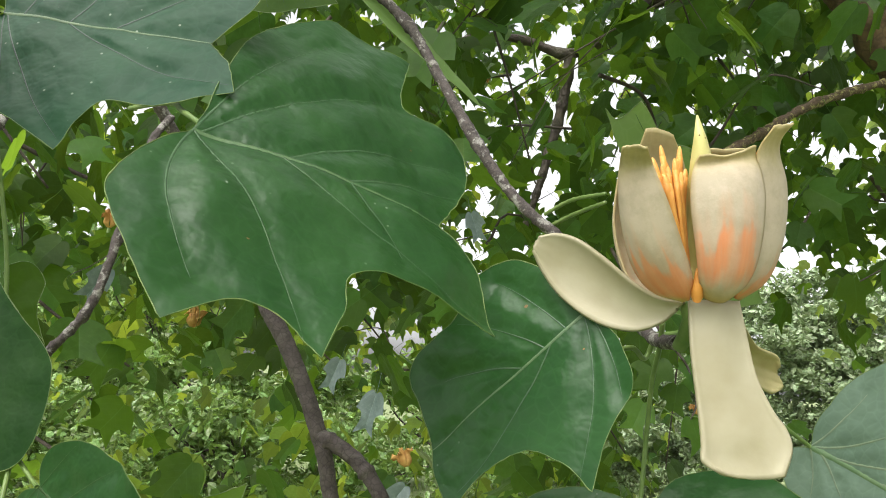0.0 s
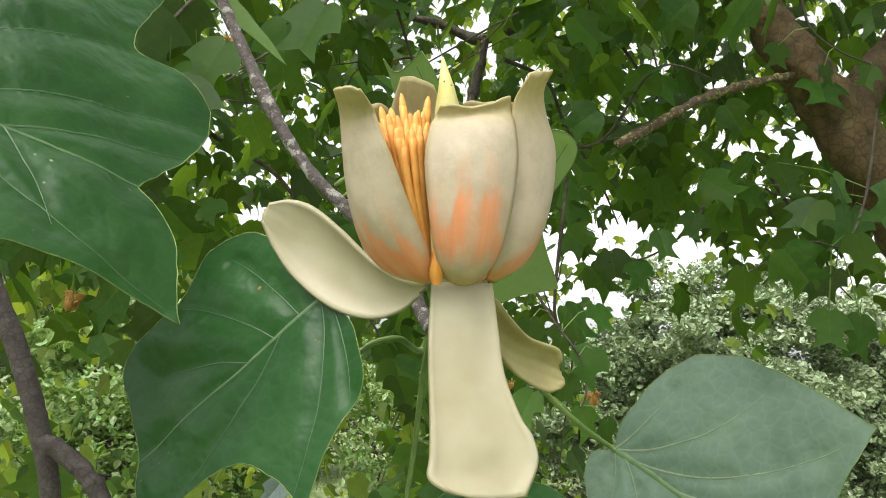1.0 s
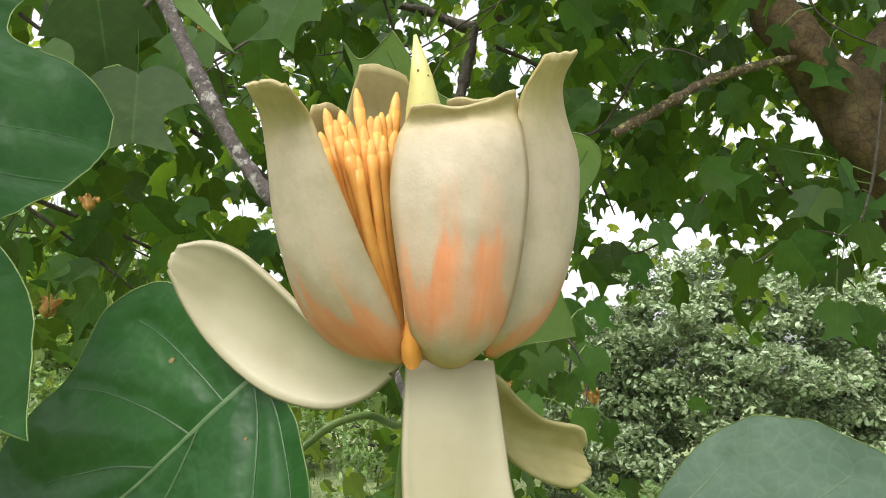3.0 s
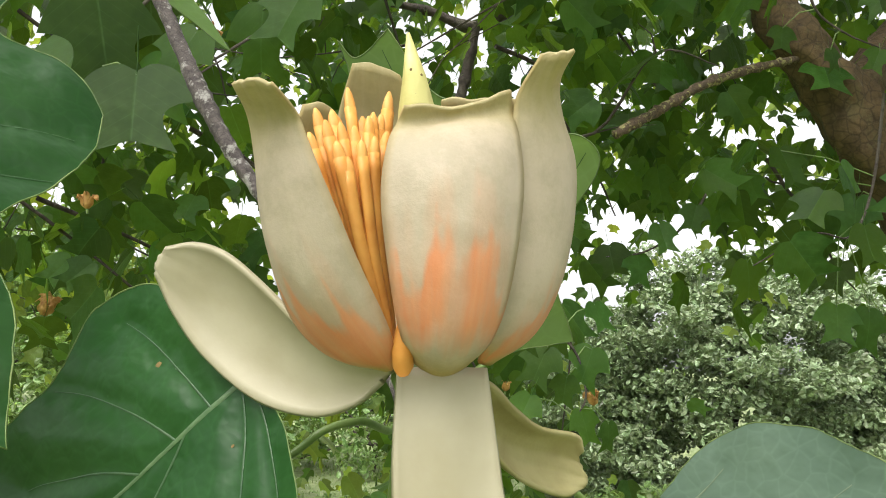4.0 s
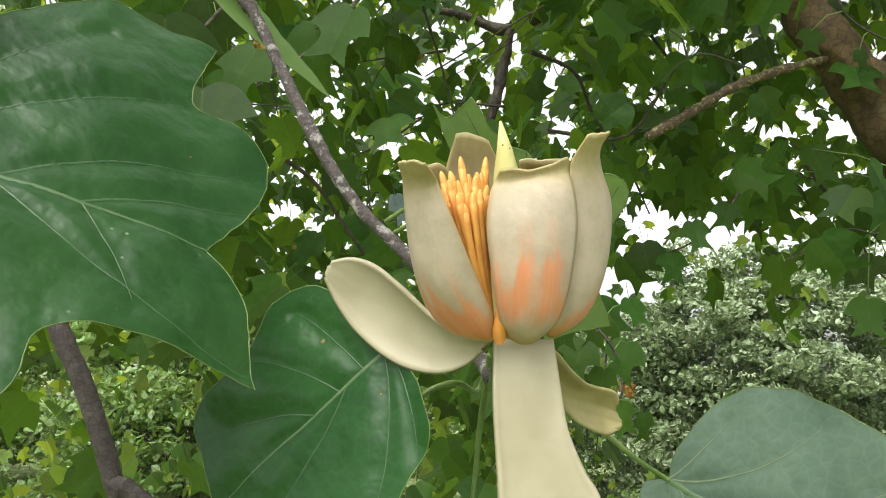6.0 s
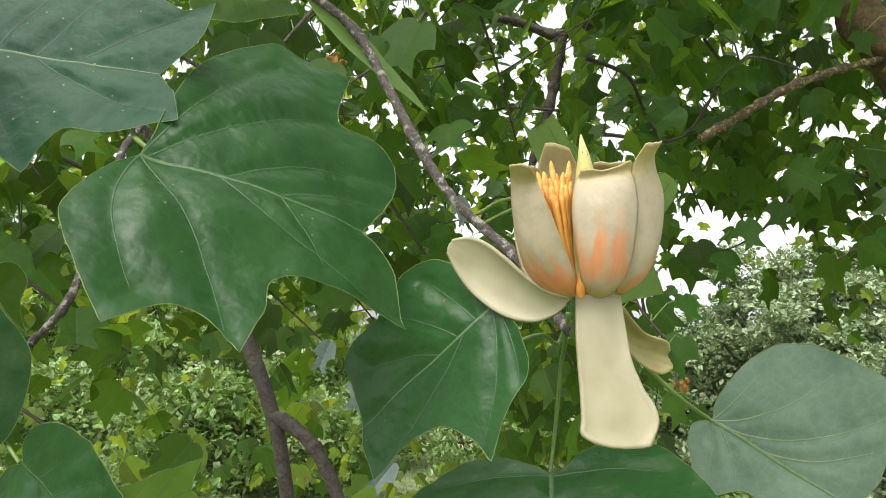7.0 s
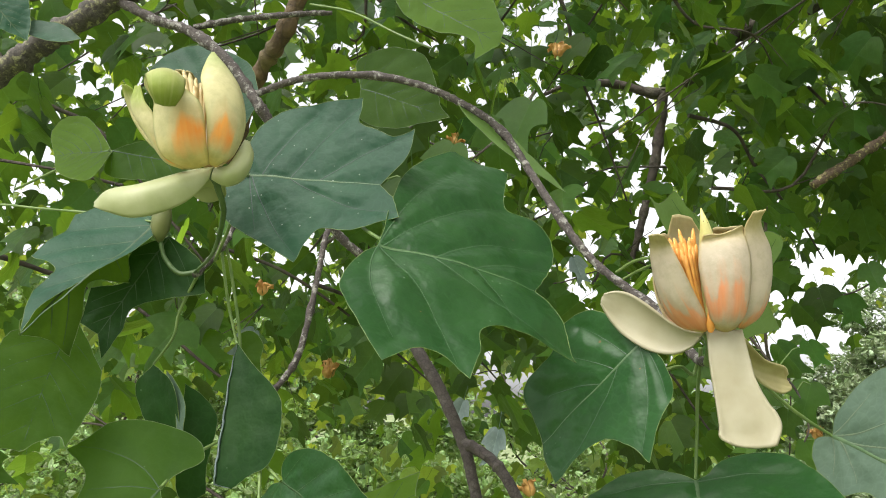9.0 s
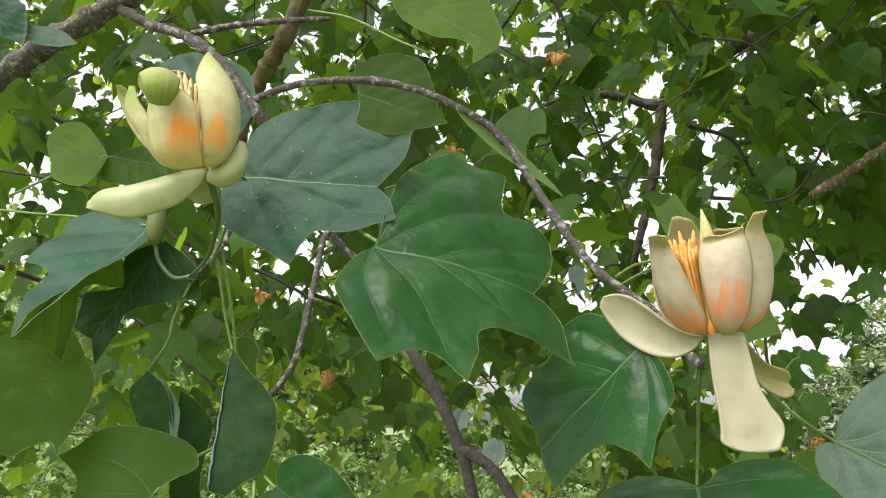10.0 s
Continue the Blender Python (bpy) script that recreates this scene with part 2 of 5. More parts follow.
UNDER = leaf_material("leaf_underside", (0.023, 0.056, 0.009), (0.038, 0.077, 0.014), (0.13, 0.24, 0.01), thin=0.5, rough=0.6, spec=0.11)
# lit copy of the underside: light through the blade is added to its colours
UNDER_LIT = leaf_material("lit_leaf_underside", (0.044, 0.088, 0.0088), (0.066, 0.123, 0.0141), (0.246, 0.405, 0.0106), thin=0.55, rough=0.55, spec=0.14)
GLAUCOUS = leaf_material("leaf_glaucous_underside", (0.073, 0.113, 0.085), (0.1, 0.145, 0.108), (0.132, 0.246, 0.0704), thin=0.2, rough=0.6, spec=0.14)
PALE = leaf_material("leaf_pale", (0.1, 0.165, 0.062), (0.135, 0.21, 0.085), (0.25, 0.41, 0.07), thin=0.55, rough=0.5, spec=0.23)
VEIN = plain_material("leaf_vein", (0.062, 0.125, 0.048), (0.092, 0.158, 0.064), 200, 0.45, thin=0.2)
VEIN_SIDE = plain_material("fine_leaf_vein", (0.03, 0.078, 0.028), (0.048, 0.1, 0.038), 200, 0.42, thin=0.15)
VEIN_DUSTY = plain_material("dusty_leaf_vein", (0.012, 0.036, 0.02), (0.02, 0.05, 0.028), 200, 0.5, thin=0.15)
SILVER = leaf_material("silvery_leaf", (0.075, 0.11, 0.1), (0.145, 0.19, 0.185), (0.264, 0.352, 0.264), thin=0.2, rough=0.3, fine=False, spec=0.54)
VEIN_GREY = plain_material("grey_leaf_vein", (0.09, 0.135, 0.08), (0.13, 0.175, 0.1), 200, 0.5, thin=0.15)
VEIN_DIM = plain_material("leaf_vein_shaded", (0.026, 0.062, 0.014), (0.046, 0.092, 0.026), 200, 0.5, thin=0.3)
RIM = plain_material("leaf_rim", (0.0792, 0.141, 0.0352), (0.176, 0.238, 0.0704), 150, 0.5, thin=0.25)
STALK_DULL = plain_material("dull_green_stalk", (0.04, 0.08, 0.02), (0.075, 0.125, 0.035), 120, 0.5, thin=0.1)
BUD = plain_material("bud_scale", (0.09, 0.115, 0.028), (0.14, 0.15, 0.045), 90, 0.5, thin=0.1)
STALK = plain_material("green_stalk", (0.1, 0.17, 0.04), (0.155, 0.225, 0.06), 120, 0.45, thin=0.1)
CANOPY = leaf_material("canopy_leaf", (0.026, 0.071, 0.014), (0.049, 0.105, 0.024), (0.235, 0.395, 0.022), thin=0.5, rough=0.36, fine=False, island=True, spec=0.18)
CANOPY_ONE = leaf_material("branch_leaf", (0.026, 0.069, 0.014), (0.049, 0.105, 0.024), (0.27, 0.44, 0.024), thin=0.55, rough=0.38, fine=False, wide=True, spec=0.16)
# brighter copy of the canopy leaf: sunlight on the outer layer is in its colour
CANOPY_SUNLIT = leaf_material("outer_leaf_sunlit", (0.085, 0.155, 0.028), (0.14, 0.22, 0.045), (0.58, 0.7, 0.06), thin=0.55, rough=0.34, fine=False, island=True, spec=0.27)
# far trees: sunlight and sky reflection are put into this raised leaf colour
FAR_LEAF_SUNLIT = leaf_material("far_leaf_sunlit", (0.19, 0.265, 0.135), (0.35, 0.43, 0.26), (0.28, 0.39, 0.12), thin=0.22, rough=0.25, fine=False, island=True, spec=0.55)
HEDGE_LEAF = leaf_material("hedge_leaf", (0.1, 0.19, 0.052), (0.3, 0.42, 0.165), (0.38, 0.55, 0.08), thin=0.35, rough=0.33, fine=False, island=True)
TWIG_BARK = bark_material("twig_bark", (0.026, 0.02, 0.018), (0.095, 0.078, 0.07), (0.3, 0.29, 0.26), 380, 0.75)
BRANCH_BARK = bark_material("branch_bark", (0.035, 0.023, 0.013), (0.12, 0.08, 0.048), (0.33, 0.31, 0.12), 170, 0.7)
LICHEN_BARK = bark_material("lichen_bark", (0.026, 0.022, 0.018), (0.098, 0.084, 0.068), (0.26, 0.255, 0.125), 290, 0.7)
TRUNK_BARK = bark_material("trunk_bark", (0.042, 0.025, 0.0095), (0.128, 0.082, 0.037), (0.12, 0.105, 0.045), 30, 0.4)
STEM_BARK = bark_material("stem_bark", (0.0396, 0.0308, 0.0282), (0.088, 0.0704, 0.0651), (0.176, 0.167, 0.141), 240, 0.25)
FAR_BARK = bark_material("far_bark", (0.0352, 0.0264, 0.0211), (0.0792, 0.0616, 0.0484), (0.106, 0.106, 0.0704), 12, 0.3)
CREAM, OLIVE, FLAME, FOOT = (0.53, 0.455, 0.345), (0.47, 0.4, 0.21), (0.7, 0.25, 0.1), (0.52, 0.38, 0.13)
TEPAL_SIDE = tepal_material("cream_tepal_side", CREAM, OLIVE, FLAME, FOOT, 0.03, 0.31, 0.22, 0.03, 0.16, 0.8, 1.3, 0.25)
TEPAL_FRONT = tepal_material("cream_tepal_front", CREAM, OLIVE, FLAME, FOOT, 0.16, 0.39, -0.02, 0.07, 0.2, 0.85, 4.1, 0.35, cleft=0.6)
TEPAL_EDGE = tepal_material("cream_tepal_edge", CREAM, OLIVE, FLAME, FOOT, 0.06, 0.26, -0.25, 0.05, 0.16, 0.65, 7.7, 0.4)
TEPAL_BACK = tepal_material("cream_tepal_back", (0.55, 0.48, 0.33), OLIVE, FLAME, FOOT, 0.1, 0.25, 0, 0.2, 0.15, 0.5, 9.1)
YOUNG, TIPGREEN, GLOW = (0.63, 0.58, 0.32), (0.26, 0.325, 0.055), (0.85, 0.31, 0.05)
TEPAL_YOUNG = tepal_material("green_yellow_tepal", YOUNG, TIPGREEN, GLOW, (0.66, 0.53, 0.2), 0.1, 0.25, 0.0, 0.3, 0.06, 0.95, 2.2, 0.2, mid=0.72)
TEPAL_YOUNG_RIGHT = tepal_material("green_yellow_tepal_right", YOUNG, (0.42, 0.46, 0.2), GLOW, (0.66, 0.53, 0.2), 0.17, 0.35, 0.0, 0.5, 0.06, 0.95, 5.2, 0.25, mid=0.3)
SEPAL = plain_material("cream_sepal", (0.335, 0.3, 0.185), (0.415, 0.38, 0.262), 45, 0.5, 0.15, thin=0.2)
SEPAL_OLD = plain_material("withered_sepal", (0.34, 0.29, 0.115), (0.43, 0.385, 0.18), 70, 0.6, 0.3, thin=0.25)
SEPAL_GREEN = plain_material("green_sepal", (0.31, 0.345, 0.145), (0.41, 0.43, 0.225), 60, 0.45, 0.15, thin=0.25)
STAMEN = plain_material("stamen", (0.66, 0.27, 0.05), (0.76, 0.38, 0.085), 130, 0.5, 0.2, thin=0.2)
STAMEN_PALE = plain_material("pale_stamen", (0.56, 0.42, 0.19), (0.64, 0.52, 0.27), 90, 0.5, 0.2, thin=0.2)
PISTIL = plain_material("pistil", (0.47, 0.43, 0.14), (0.56, 0.52, 0.21), 80, 0.45, 0.3)
ANTHER = plain_material("anther", (0.68, 0.31, 0.065), (0.75, 0.385, 0.1), 200, 0.55, 0.2, thin=0.15)
SPOT = plain_material("brown_spot", (0.12, 0.075, 0.02), (0.2, 0.13, 0.04), 300, 0.6)
DRY_PETAL = plain_material("dry_petal", (0.4, 0.19, 0.05), (0.58, 0.36, 0.11), 60, 0.6, 0.3, thin=0.35)
GRASS = plain_material("lawn", (0.114, 0.158, 0.0528), (0.211, 0.246, 0.114), 6, 0.9, 0.6, 0.03)

# ---- building tools ----
from mathutils.geometry import delaunay_2d_cdt


def part(name, bm, material, parent=None, label="", smooth=True):
    """Links a bmesh as one mesh object, under a thing if one is given."""
    me = bpy.data.meshes.new(name)
    bm.to_mesh(me)
    bm.free()
    return mesh_part(name, me, material, parent, label, smooth)


def mesh_part(name, me, material, parent=None, label="", smooth=True):
    if material and not me.materials:
        me.materials.append(material)
    if smooth:
        me.shade_smooth()
    ob = new(name, me)
    if parent:
        ob.parent = parent
    if label:
        tagged(ob, label)
    return ob


def thing(name, m, label, category, group="", kind=""):
    ob = new(name)
    ob.matrix_world = m
    ob.empty_display_size = 0.02
    return tagged(ob, label, category, group, kind)


def curve_points(ctrl, steps):
    """A smooth line through the given points (Catmull-Rom)."""
    c = [np.array(p, float) for p in ctrl]
    c = [2 * c[0] - c[1]] + c + [2 * c[-1] - c[-2]]
    out = []
    for i in range(1, len(c) - 2):
        for k in range(steps):
            t = k / steps
            a, b, d, e = c[i - 1], c[i], c[i + 1], c[i + 2]
            out.append(0.5 * (2 * b + (d - a) * t + (2 * a - 5 * b + 4 * d - e) * t * t + (3 * b - a - 3 * d + e) * t ** 3))
    out.append(c[-2])
    return out


def tube(bm, pts, radii, sides=8, rough=0.0, flat=1.0):
    """A round stem along pts; rough makes its skin uneven."""
    pts = [Vector(p) for p in pts]
    rings = []
    side = Vector((0.3, 0.5, 0.81))
    for i, p in enumerate(pts):
        d = (pts[min(i + 1, len(pts) - 1)] - pts[max(i - 1, 0)]).normalized()
        side = (side - d * side.dot(d)).normalized()
        up = d.cross(side)
        ring = []
        for k in range(sides):
            a = 2 * math.pi * k / sides
            r = radii[i]
            if rough:
                q = p + (side * math.cos(a) + up * math.sin(a)) * r
                r *= 1 + rough * noise.noise(q * (0.9 / max(radii[i], 1e-4))) + 0.6 * rough * noise.noise(q * (2.6 / max(radii[i], 1e-4)))
            ring.append(bm.verts.new(p + side * (math.cos(a) * r) + up * (math.sin(a) * r * flat)))
        rings.append(ring)
    for a, b in zip(rings, rings[1:]):
        for k in range(sides):
            bm.faces.new((a[k], a[(k + 1) % sides], b[(k + 1) % sides], b[k]))
    for ring in (rings[0], rings[-1]):
        bm.faces.new(ring)
    return bm


def taper(n, r0, r1, knots=(), swell=0.0):
    out = []
    for i in range(n):
        t = i / max(1, n - 1)
        r = r0 + (r1 - r0) * t
        for k in knots:
            r *= 1 + swell * math.exp(-((t - k) * 45) ** 2)
        out.append(r)
    return out


def stem(name, ctrl, r0, r1, material, parent=None, steps=8, sides=10, rough=0.0, label="", knots=(), swell=0.3):
    pts = curve_points(ctrl, steps)
    bm = tube(bmesh.new(), pts, taper(len(pts), r0, r1, knots, swell), sides, rough)
    return part(name, bm, material, parent, label)


def outline_side(ctrl, steps):
    """One half of a leaf's rim, from its foot to its notch. ctrl: (u, v, corner); a corner above 0 is a pointed tip."""
    out = []
    n = len(ctrl)
    for i in range(n - 1):
        p0, p1 = np.array(ctrl[i][:2]), np.array(ctrl[i + 1][:2])
        chord = p1 - p0
        prev = np.array(ctrl[max(i - 1, 0)][:2])
        nxt = np.array(ctrl[min(i + 2, n - 1)][:2])
        m0 = chord * ctrl[i][2] + (p1 - prev) * 0.5 * (1 - ctrl[i][2])
        m1 = chord * ctrl[i + 1][2] + (nxt - p0) * 0.5 * (1 - ctrl[i + 1][2])
        ln = np.linalg.norm(chord)
        m0, m1 = (m * min(1, 1.3 * ln / (np.linalg.norm(m) + 1e-9)) for m in (m0, m1))
        for k in range(steps):
            t = k / steps
            out.append((2 * t ** 3 - 3 * t * t + 1) * p0 + (t ** 3 - 2 * t * t + t) * m0 + (3 * t * t - 2 * t ** 3) * p1 + (t ** 3 - t * t) * m1)
    out.append(np.array(ctrl[-1][:2]))
    return out


def inside(poly, u, v):
    hit = False
    for (a, b), (c, d) in zip(poly, poly[1:] + poly[:1]):
        if (b > v) != (d > v) and u < (c - a) * (v - b) / (d - b) + a:
            hit = not hit
    return hit


def leaf_frame(foot, notch, normal):
    x = Vector(notch) - Vector(foot)
    size = x.length
    x.normalize()
    z = Vector(normal)
    z = (z - x * z.dot(x)).normalized()
    m = Matrix((x, z.cross(x), z)).transposed().to_4x4()
    m.translation = foot
    return m, size


def ridge(bm, pts, halves, high):
    """A low rounded ridge along pts on a leaf whose face looks up z."""
    rows = []
    for i, p in enumerate(pts):
        d = Vector(pts[min(i + 1, len(pts) - 1)]) - Vector(pts[max(i - 1, 0)])
        side = Vector((-d.y, d.x, 0)).normalized()
        w = halves[i]
        rows.append([bm.verts.new(Vector(p) + side * (w * a) + Vector((0, 0, w * high * h))) for a, h in ((-1, -0.3), (-0.55, 0.65), (0, 1), (0.55, 0.65), (1, -0.3))])
    for a, b in zip(rows, rows[1:]):
        for k in range(4):
            bm.faces.new((a[k], b[k], b[k + 1], a[k + 1]))
    return bm


def tulip_leaf(label, foot, notch, normal, side_a, side_b, material=None, fold=0.06, droop=0.0, curl=0.0, wave=0.03, veins=True, group="", runs=(), vein_r=1.0, stalk=None, vein=None, marks=(), hairy=0.0):
    """A four-lobed tulip tree leaf in its own frame: x along the midrib, z out of the face towards the viewer."""
    m, size = leaf_frame(foot, notch, normal)
    leaf = thing("tulip_leaf", m, label, "leaf", group)
    off = random.uniform(0, 50)

    rims = []
    for ctrl in (side_a, side_b):
        rim = outline_side([(0, 0, 1)] + [tuple(c) for c in ctrl] + [(1, 0, 1)], 12)
        for r in rim[1:-1]:                               # a rim that is never quite even
            r += 0.007 * np.array((noise.noise((r[0] * 9 + off, r[1] * 9, 0)), noise.noise((r[0] * 9 + off, r[1] * 9, 7)))) + 0.003 * noise.noise((r[0] * 31, r[1] * 31 + off, 3))
        rims.append(rim)
    poly = [tuple(p) for p in rims[0]] + [tuple(p) for p in rims[1][::-1]]

    lines = [[(i / 24, 0.004 * math.sin(i / 3)) for i in range(25)]]
    for u0, u1, v1, bow in runs:                           # start on the midrib, end near the rim, sideways bow
        path = []
        for i in range(23):
            t = i / 22
            q = (u0 + (u1 - u0) * t - v1 * bow * 4 * t * (1 - t), v1 * t + (u1 - u0) * bow * 4 * t * (1 - t) + 0.006 * math.sin(9 * t + u1 * 20) * t)
            if i > 2 and not inside(poly, *q):
                break
            path.append(q)
        lines.append(path)
    for s in () if runs or not veins else (1, -1):
        for u0, ang in ((0.0, 118), (0.015, 72), (0.17, 52), (0.33, 46), (0.5, 42), (0.66, 38), (0.82, 36)):
            ang += random.uniform(-5, 5)
            u, v, path = max(0, u0 + random.uniform(-0.015, 0.015) * (u0 > 0.1)), 0.0, []
            a = radians(ang)
            for i in range(60):
                path.append((u, v))
                u += 0.022 * math.cos(a)
                v += 0.022 * math.sin(a) * s
                a -= radians(ang * 0.012)
                if not inside(poly, u + 0.03 * math.cos(a), v + 0.03 * math.sin(a) * s):
                    break
            if len(path) > 5:
                lines.append(path)
    grooves = [np.array(p) for p in lines if len(p) > 1]

    def sunk(u, v):
        """How far a place lies in the groove of a vein, 0 to 1."""
        best = 9.0
        for g in grooves:
            best = min(best, float(((g[:, 0] - u) ** 2 + (g[:, 1] - v) ** 2).min()))
        return 0.6 * math.exp(-best / 0.0015) + 0.8 * math.exp(-best / 0.01)

    def height(u, v):
        h = fold * (math.sqrt(v * v + 0.002) - 0.045) + droop * u * (u - 1) + curl * v * v
        h += wave * noise.noise((u * 2.6 + off, v * 2.6, 0.3)) + 0.3 * wave * noise.noise((u * 7 + off, v * 7, 1.7)) + 0.05 * wave * noise.noise((u * 19 + off, v * 19, 4.1))
        return h - (0.014 * sunk(u, v) if veins else 0)

    # the blade: an even net of points inside the rim
    edge = [Vector(p) for p in poly[:-1]]
    step = 0.015 if runs else 0.032
    us, vs = [p[0] for p in poly], [p[1] for p in poly]
    net = list(edge)
    for a in range(int((max(us) - min(us)) / step) + 1):
        for b in range(int((max(vs) - min(vs)) / step) + 1):
            q = (min(us) + step * (a + 0.5 * (b % 2)), min(vs) + step * b)
            if inside(poly, *q) and min((q[0] - p[0]) ** 2 + (q[1] - p[1]) ** 2 for p in poly) > (0.5 * step) ** 2:
                net.append(Vector(q))
    flat, _, tris, *_ = delaunay_2d_cdt(net, [], [list(range(len(edge)))], 1, 1e-6)
    bm = bmesh.new()
    made = [bm.verts.new((p[0] * size, p[1] * size, height(p[0], p[1]) * size)) for p in flat]
    for f in tris:
        bm.faces.new([made[k] for k in f])
    bmesh.ops.recalc_face_normals(bm, faces=bm.faces)
    part("blade", bm, material or BLADE, leaf)

    if hairy:                                              # a crumpled, downy edge that shows the pale underside
        rim = rims[1]
        pts = [(p[0] * size, p[1] * size, height(p[0], p[1]) * size + 0.0004) for p in rim]
        part("downy_edge", tube(bmesh.new(), pts, [hairy * (0.15 + math.sin(math.pi * i / (len(pts) - 1))) for i in range(len(pts))], 7, 0.6, 0.6), SILVER, leaf, "pale downy rolled leaf edge")
    for rim in rims:
        bm = tube(bmesh.new(), [(p[0] * size, p[1] * size, height(p[0], p[1]) * size) for p in rim], [0.00019 * (1 + 0.5 * noise.noise((i * 0.4, off, 0))) for i in range(len(rim))], 4)
        part("margin", bm, RIM, leaf, "thin yellow-green leaf margin")
    if veins:
        for k, path in enumerate(lines):
            pts = [(u * size, v * size, height(u, v) * size + 0.00019) for u, v in path]
            wide = taper(len(pts), *((0.0011, 0.0003) if k == 0 else (0.0005, 0.00014)))
            part("vein" if k else "midrib", ridge(bmesh.new(), pts, [w * vein_r for w in wide], 0.22), ((VEIN if k == 0 else vein or VEIN_SIDE) if runs else vein or VEIN_DIM), leaf)
    for u, v, r in marks:                                  # small dead spots
        bm = bmesh.new()
        ring = [bm.verts.new(((u * size + r * (1.5 + 0.3 * math.sin(5 * a)) * math.cos(a)), v * size + r * math.sin(a), height(u, v) * size + 0.00015)) for a in (k * math.pi / 6 for k in range(12))]
        bm.faces.new(ring)
        part("spot", bm, SPOT, leaf, "small brown dead spot")
    if stalk:
        inv = m.inverted()
        pts = curve_points([inv @ Vector(p) for p in stalk], 8)
        part("petiole", tube(bmesh.new(), pts, taper(len(pts), 0.0009, 0.00115), 7), STALK, leaf)
    return leaf


def petal(name, spine, widths, bend, material, parent, azimuth=0.0, twist=0.0, ruffle=0.0, drift=(0, 0), thick=0.0006, nu=14, nv=26, label="", tip=1.0):
    """A tepal or sepal. spine: (r, z) from foot to tip; widths: half widths; bend: radius of its cross curve (two values, foot and tip);
    azimuth: degrees round the flower, 0 to the viewer; twist: degrees about its own spine; drift: sideways shift, middle and tip."""
    line = curve_points([(r, z, 0) for r, z in spine], 10)
    n = len(line)
    wid = curve_points([(w, 0) for w in widths], 10)
    bm = bmesh.new()
    uvl = bm.loops.layers.uv.new("uv")
    grid, uvs = [], {}
    off = random.uniform(0, 30)
    az = radians(azimuth)
    for j in range(nv + 1):
        t = j / nv
        f = t * (n - 1)
        i = min(int(f), n - 2)
        p = line[i] + (line[i + 1] - line[i]) * (f - i)
        d = line[i + 1] - line[i]
        d = d / (np.linalg.norm(d) + 1e-9)
        g = t * (len(wid) - 1)
        k = min(int(g), len(wid) - 2)
        w = max(0.0004, (wid[k] + (wid[k + 1] - wid[k]) * (g - k))[0])
        R = bend[0] + (bend[1] - bend[0]) * t
        tang, out = Vector((0, d[0], d[1])), Vector((0, d[1], -d[0]))       # local: x sideways, y outwards, z up
        tw = Matrix.Rotation(radians(twist) * (min(1, t * 2.5) if twist else 0), 3, tang)
        shift = drift[0] * 4 * t * (1 - t) + drift[1] * t * t
        row = []
        for q in range(nu + 1):
            s = q / nu * 2 - 1
            a = s * w / R
            v = Vector((math.sin(a) * R, 0, 0)) - out * (R * (1 - math.cos(a)))
            v += out * (ruffle * t * t * (noise.noise((s * 1.6 + off, t * 2.2, 0.5)) * 1.6 + 0.5 * noise.noise((s * 5 + off, t * 5, 2.5))))
            v += tang * (ruffle * 0.5 * t ** 4 * noise.noise((s * 3 + off, 4.4, 0.1)))
            v = tw @ v
            x, y, z = v.x + shift, p[0] + v.y, p[1] + v.z
            vert = bm.verts.new((x * math.cos(az) + y * math.sin(az), -y * math.cos(az) + x * math.sin(az), z))
            uvs[vert] = (q / nu, t)
            row.append(vert)
        grid.append(row)
    for a, b in zip(grid, grid[1:]):
        for q in range(nu):
            f = bm.faces.new((a[q], a[q + 1], b[q + 1], b[q]))
            for lp in f.loops:
                lp[uvl].uv = uvs[lp.vert]
    ob = part(name, bm, material, parent, label)
    mod = ob.modifiers.new("thickness", "SOLIDIFY")
    mod.thickness, mod.offset = thick, 0.0
    return ob


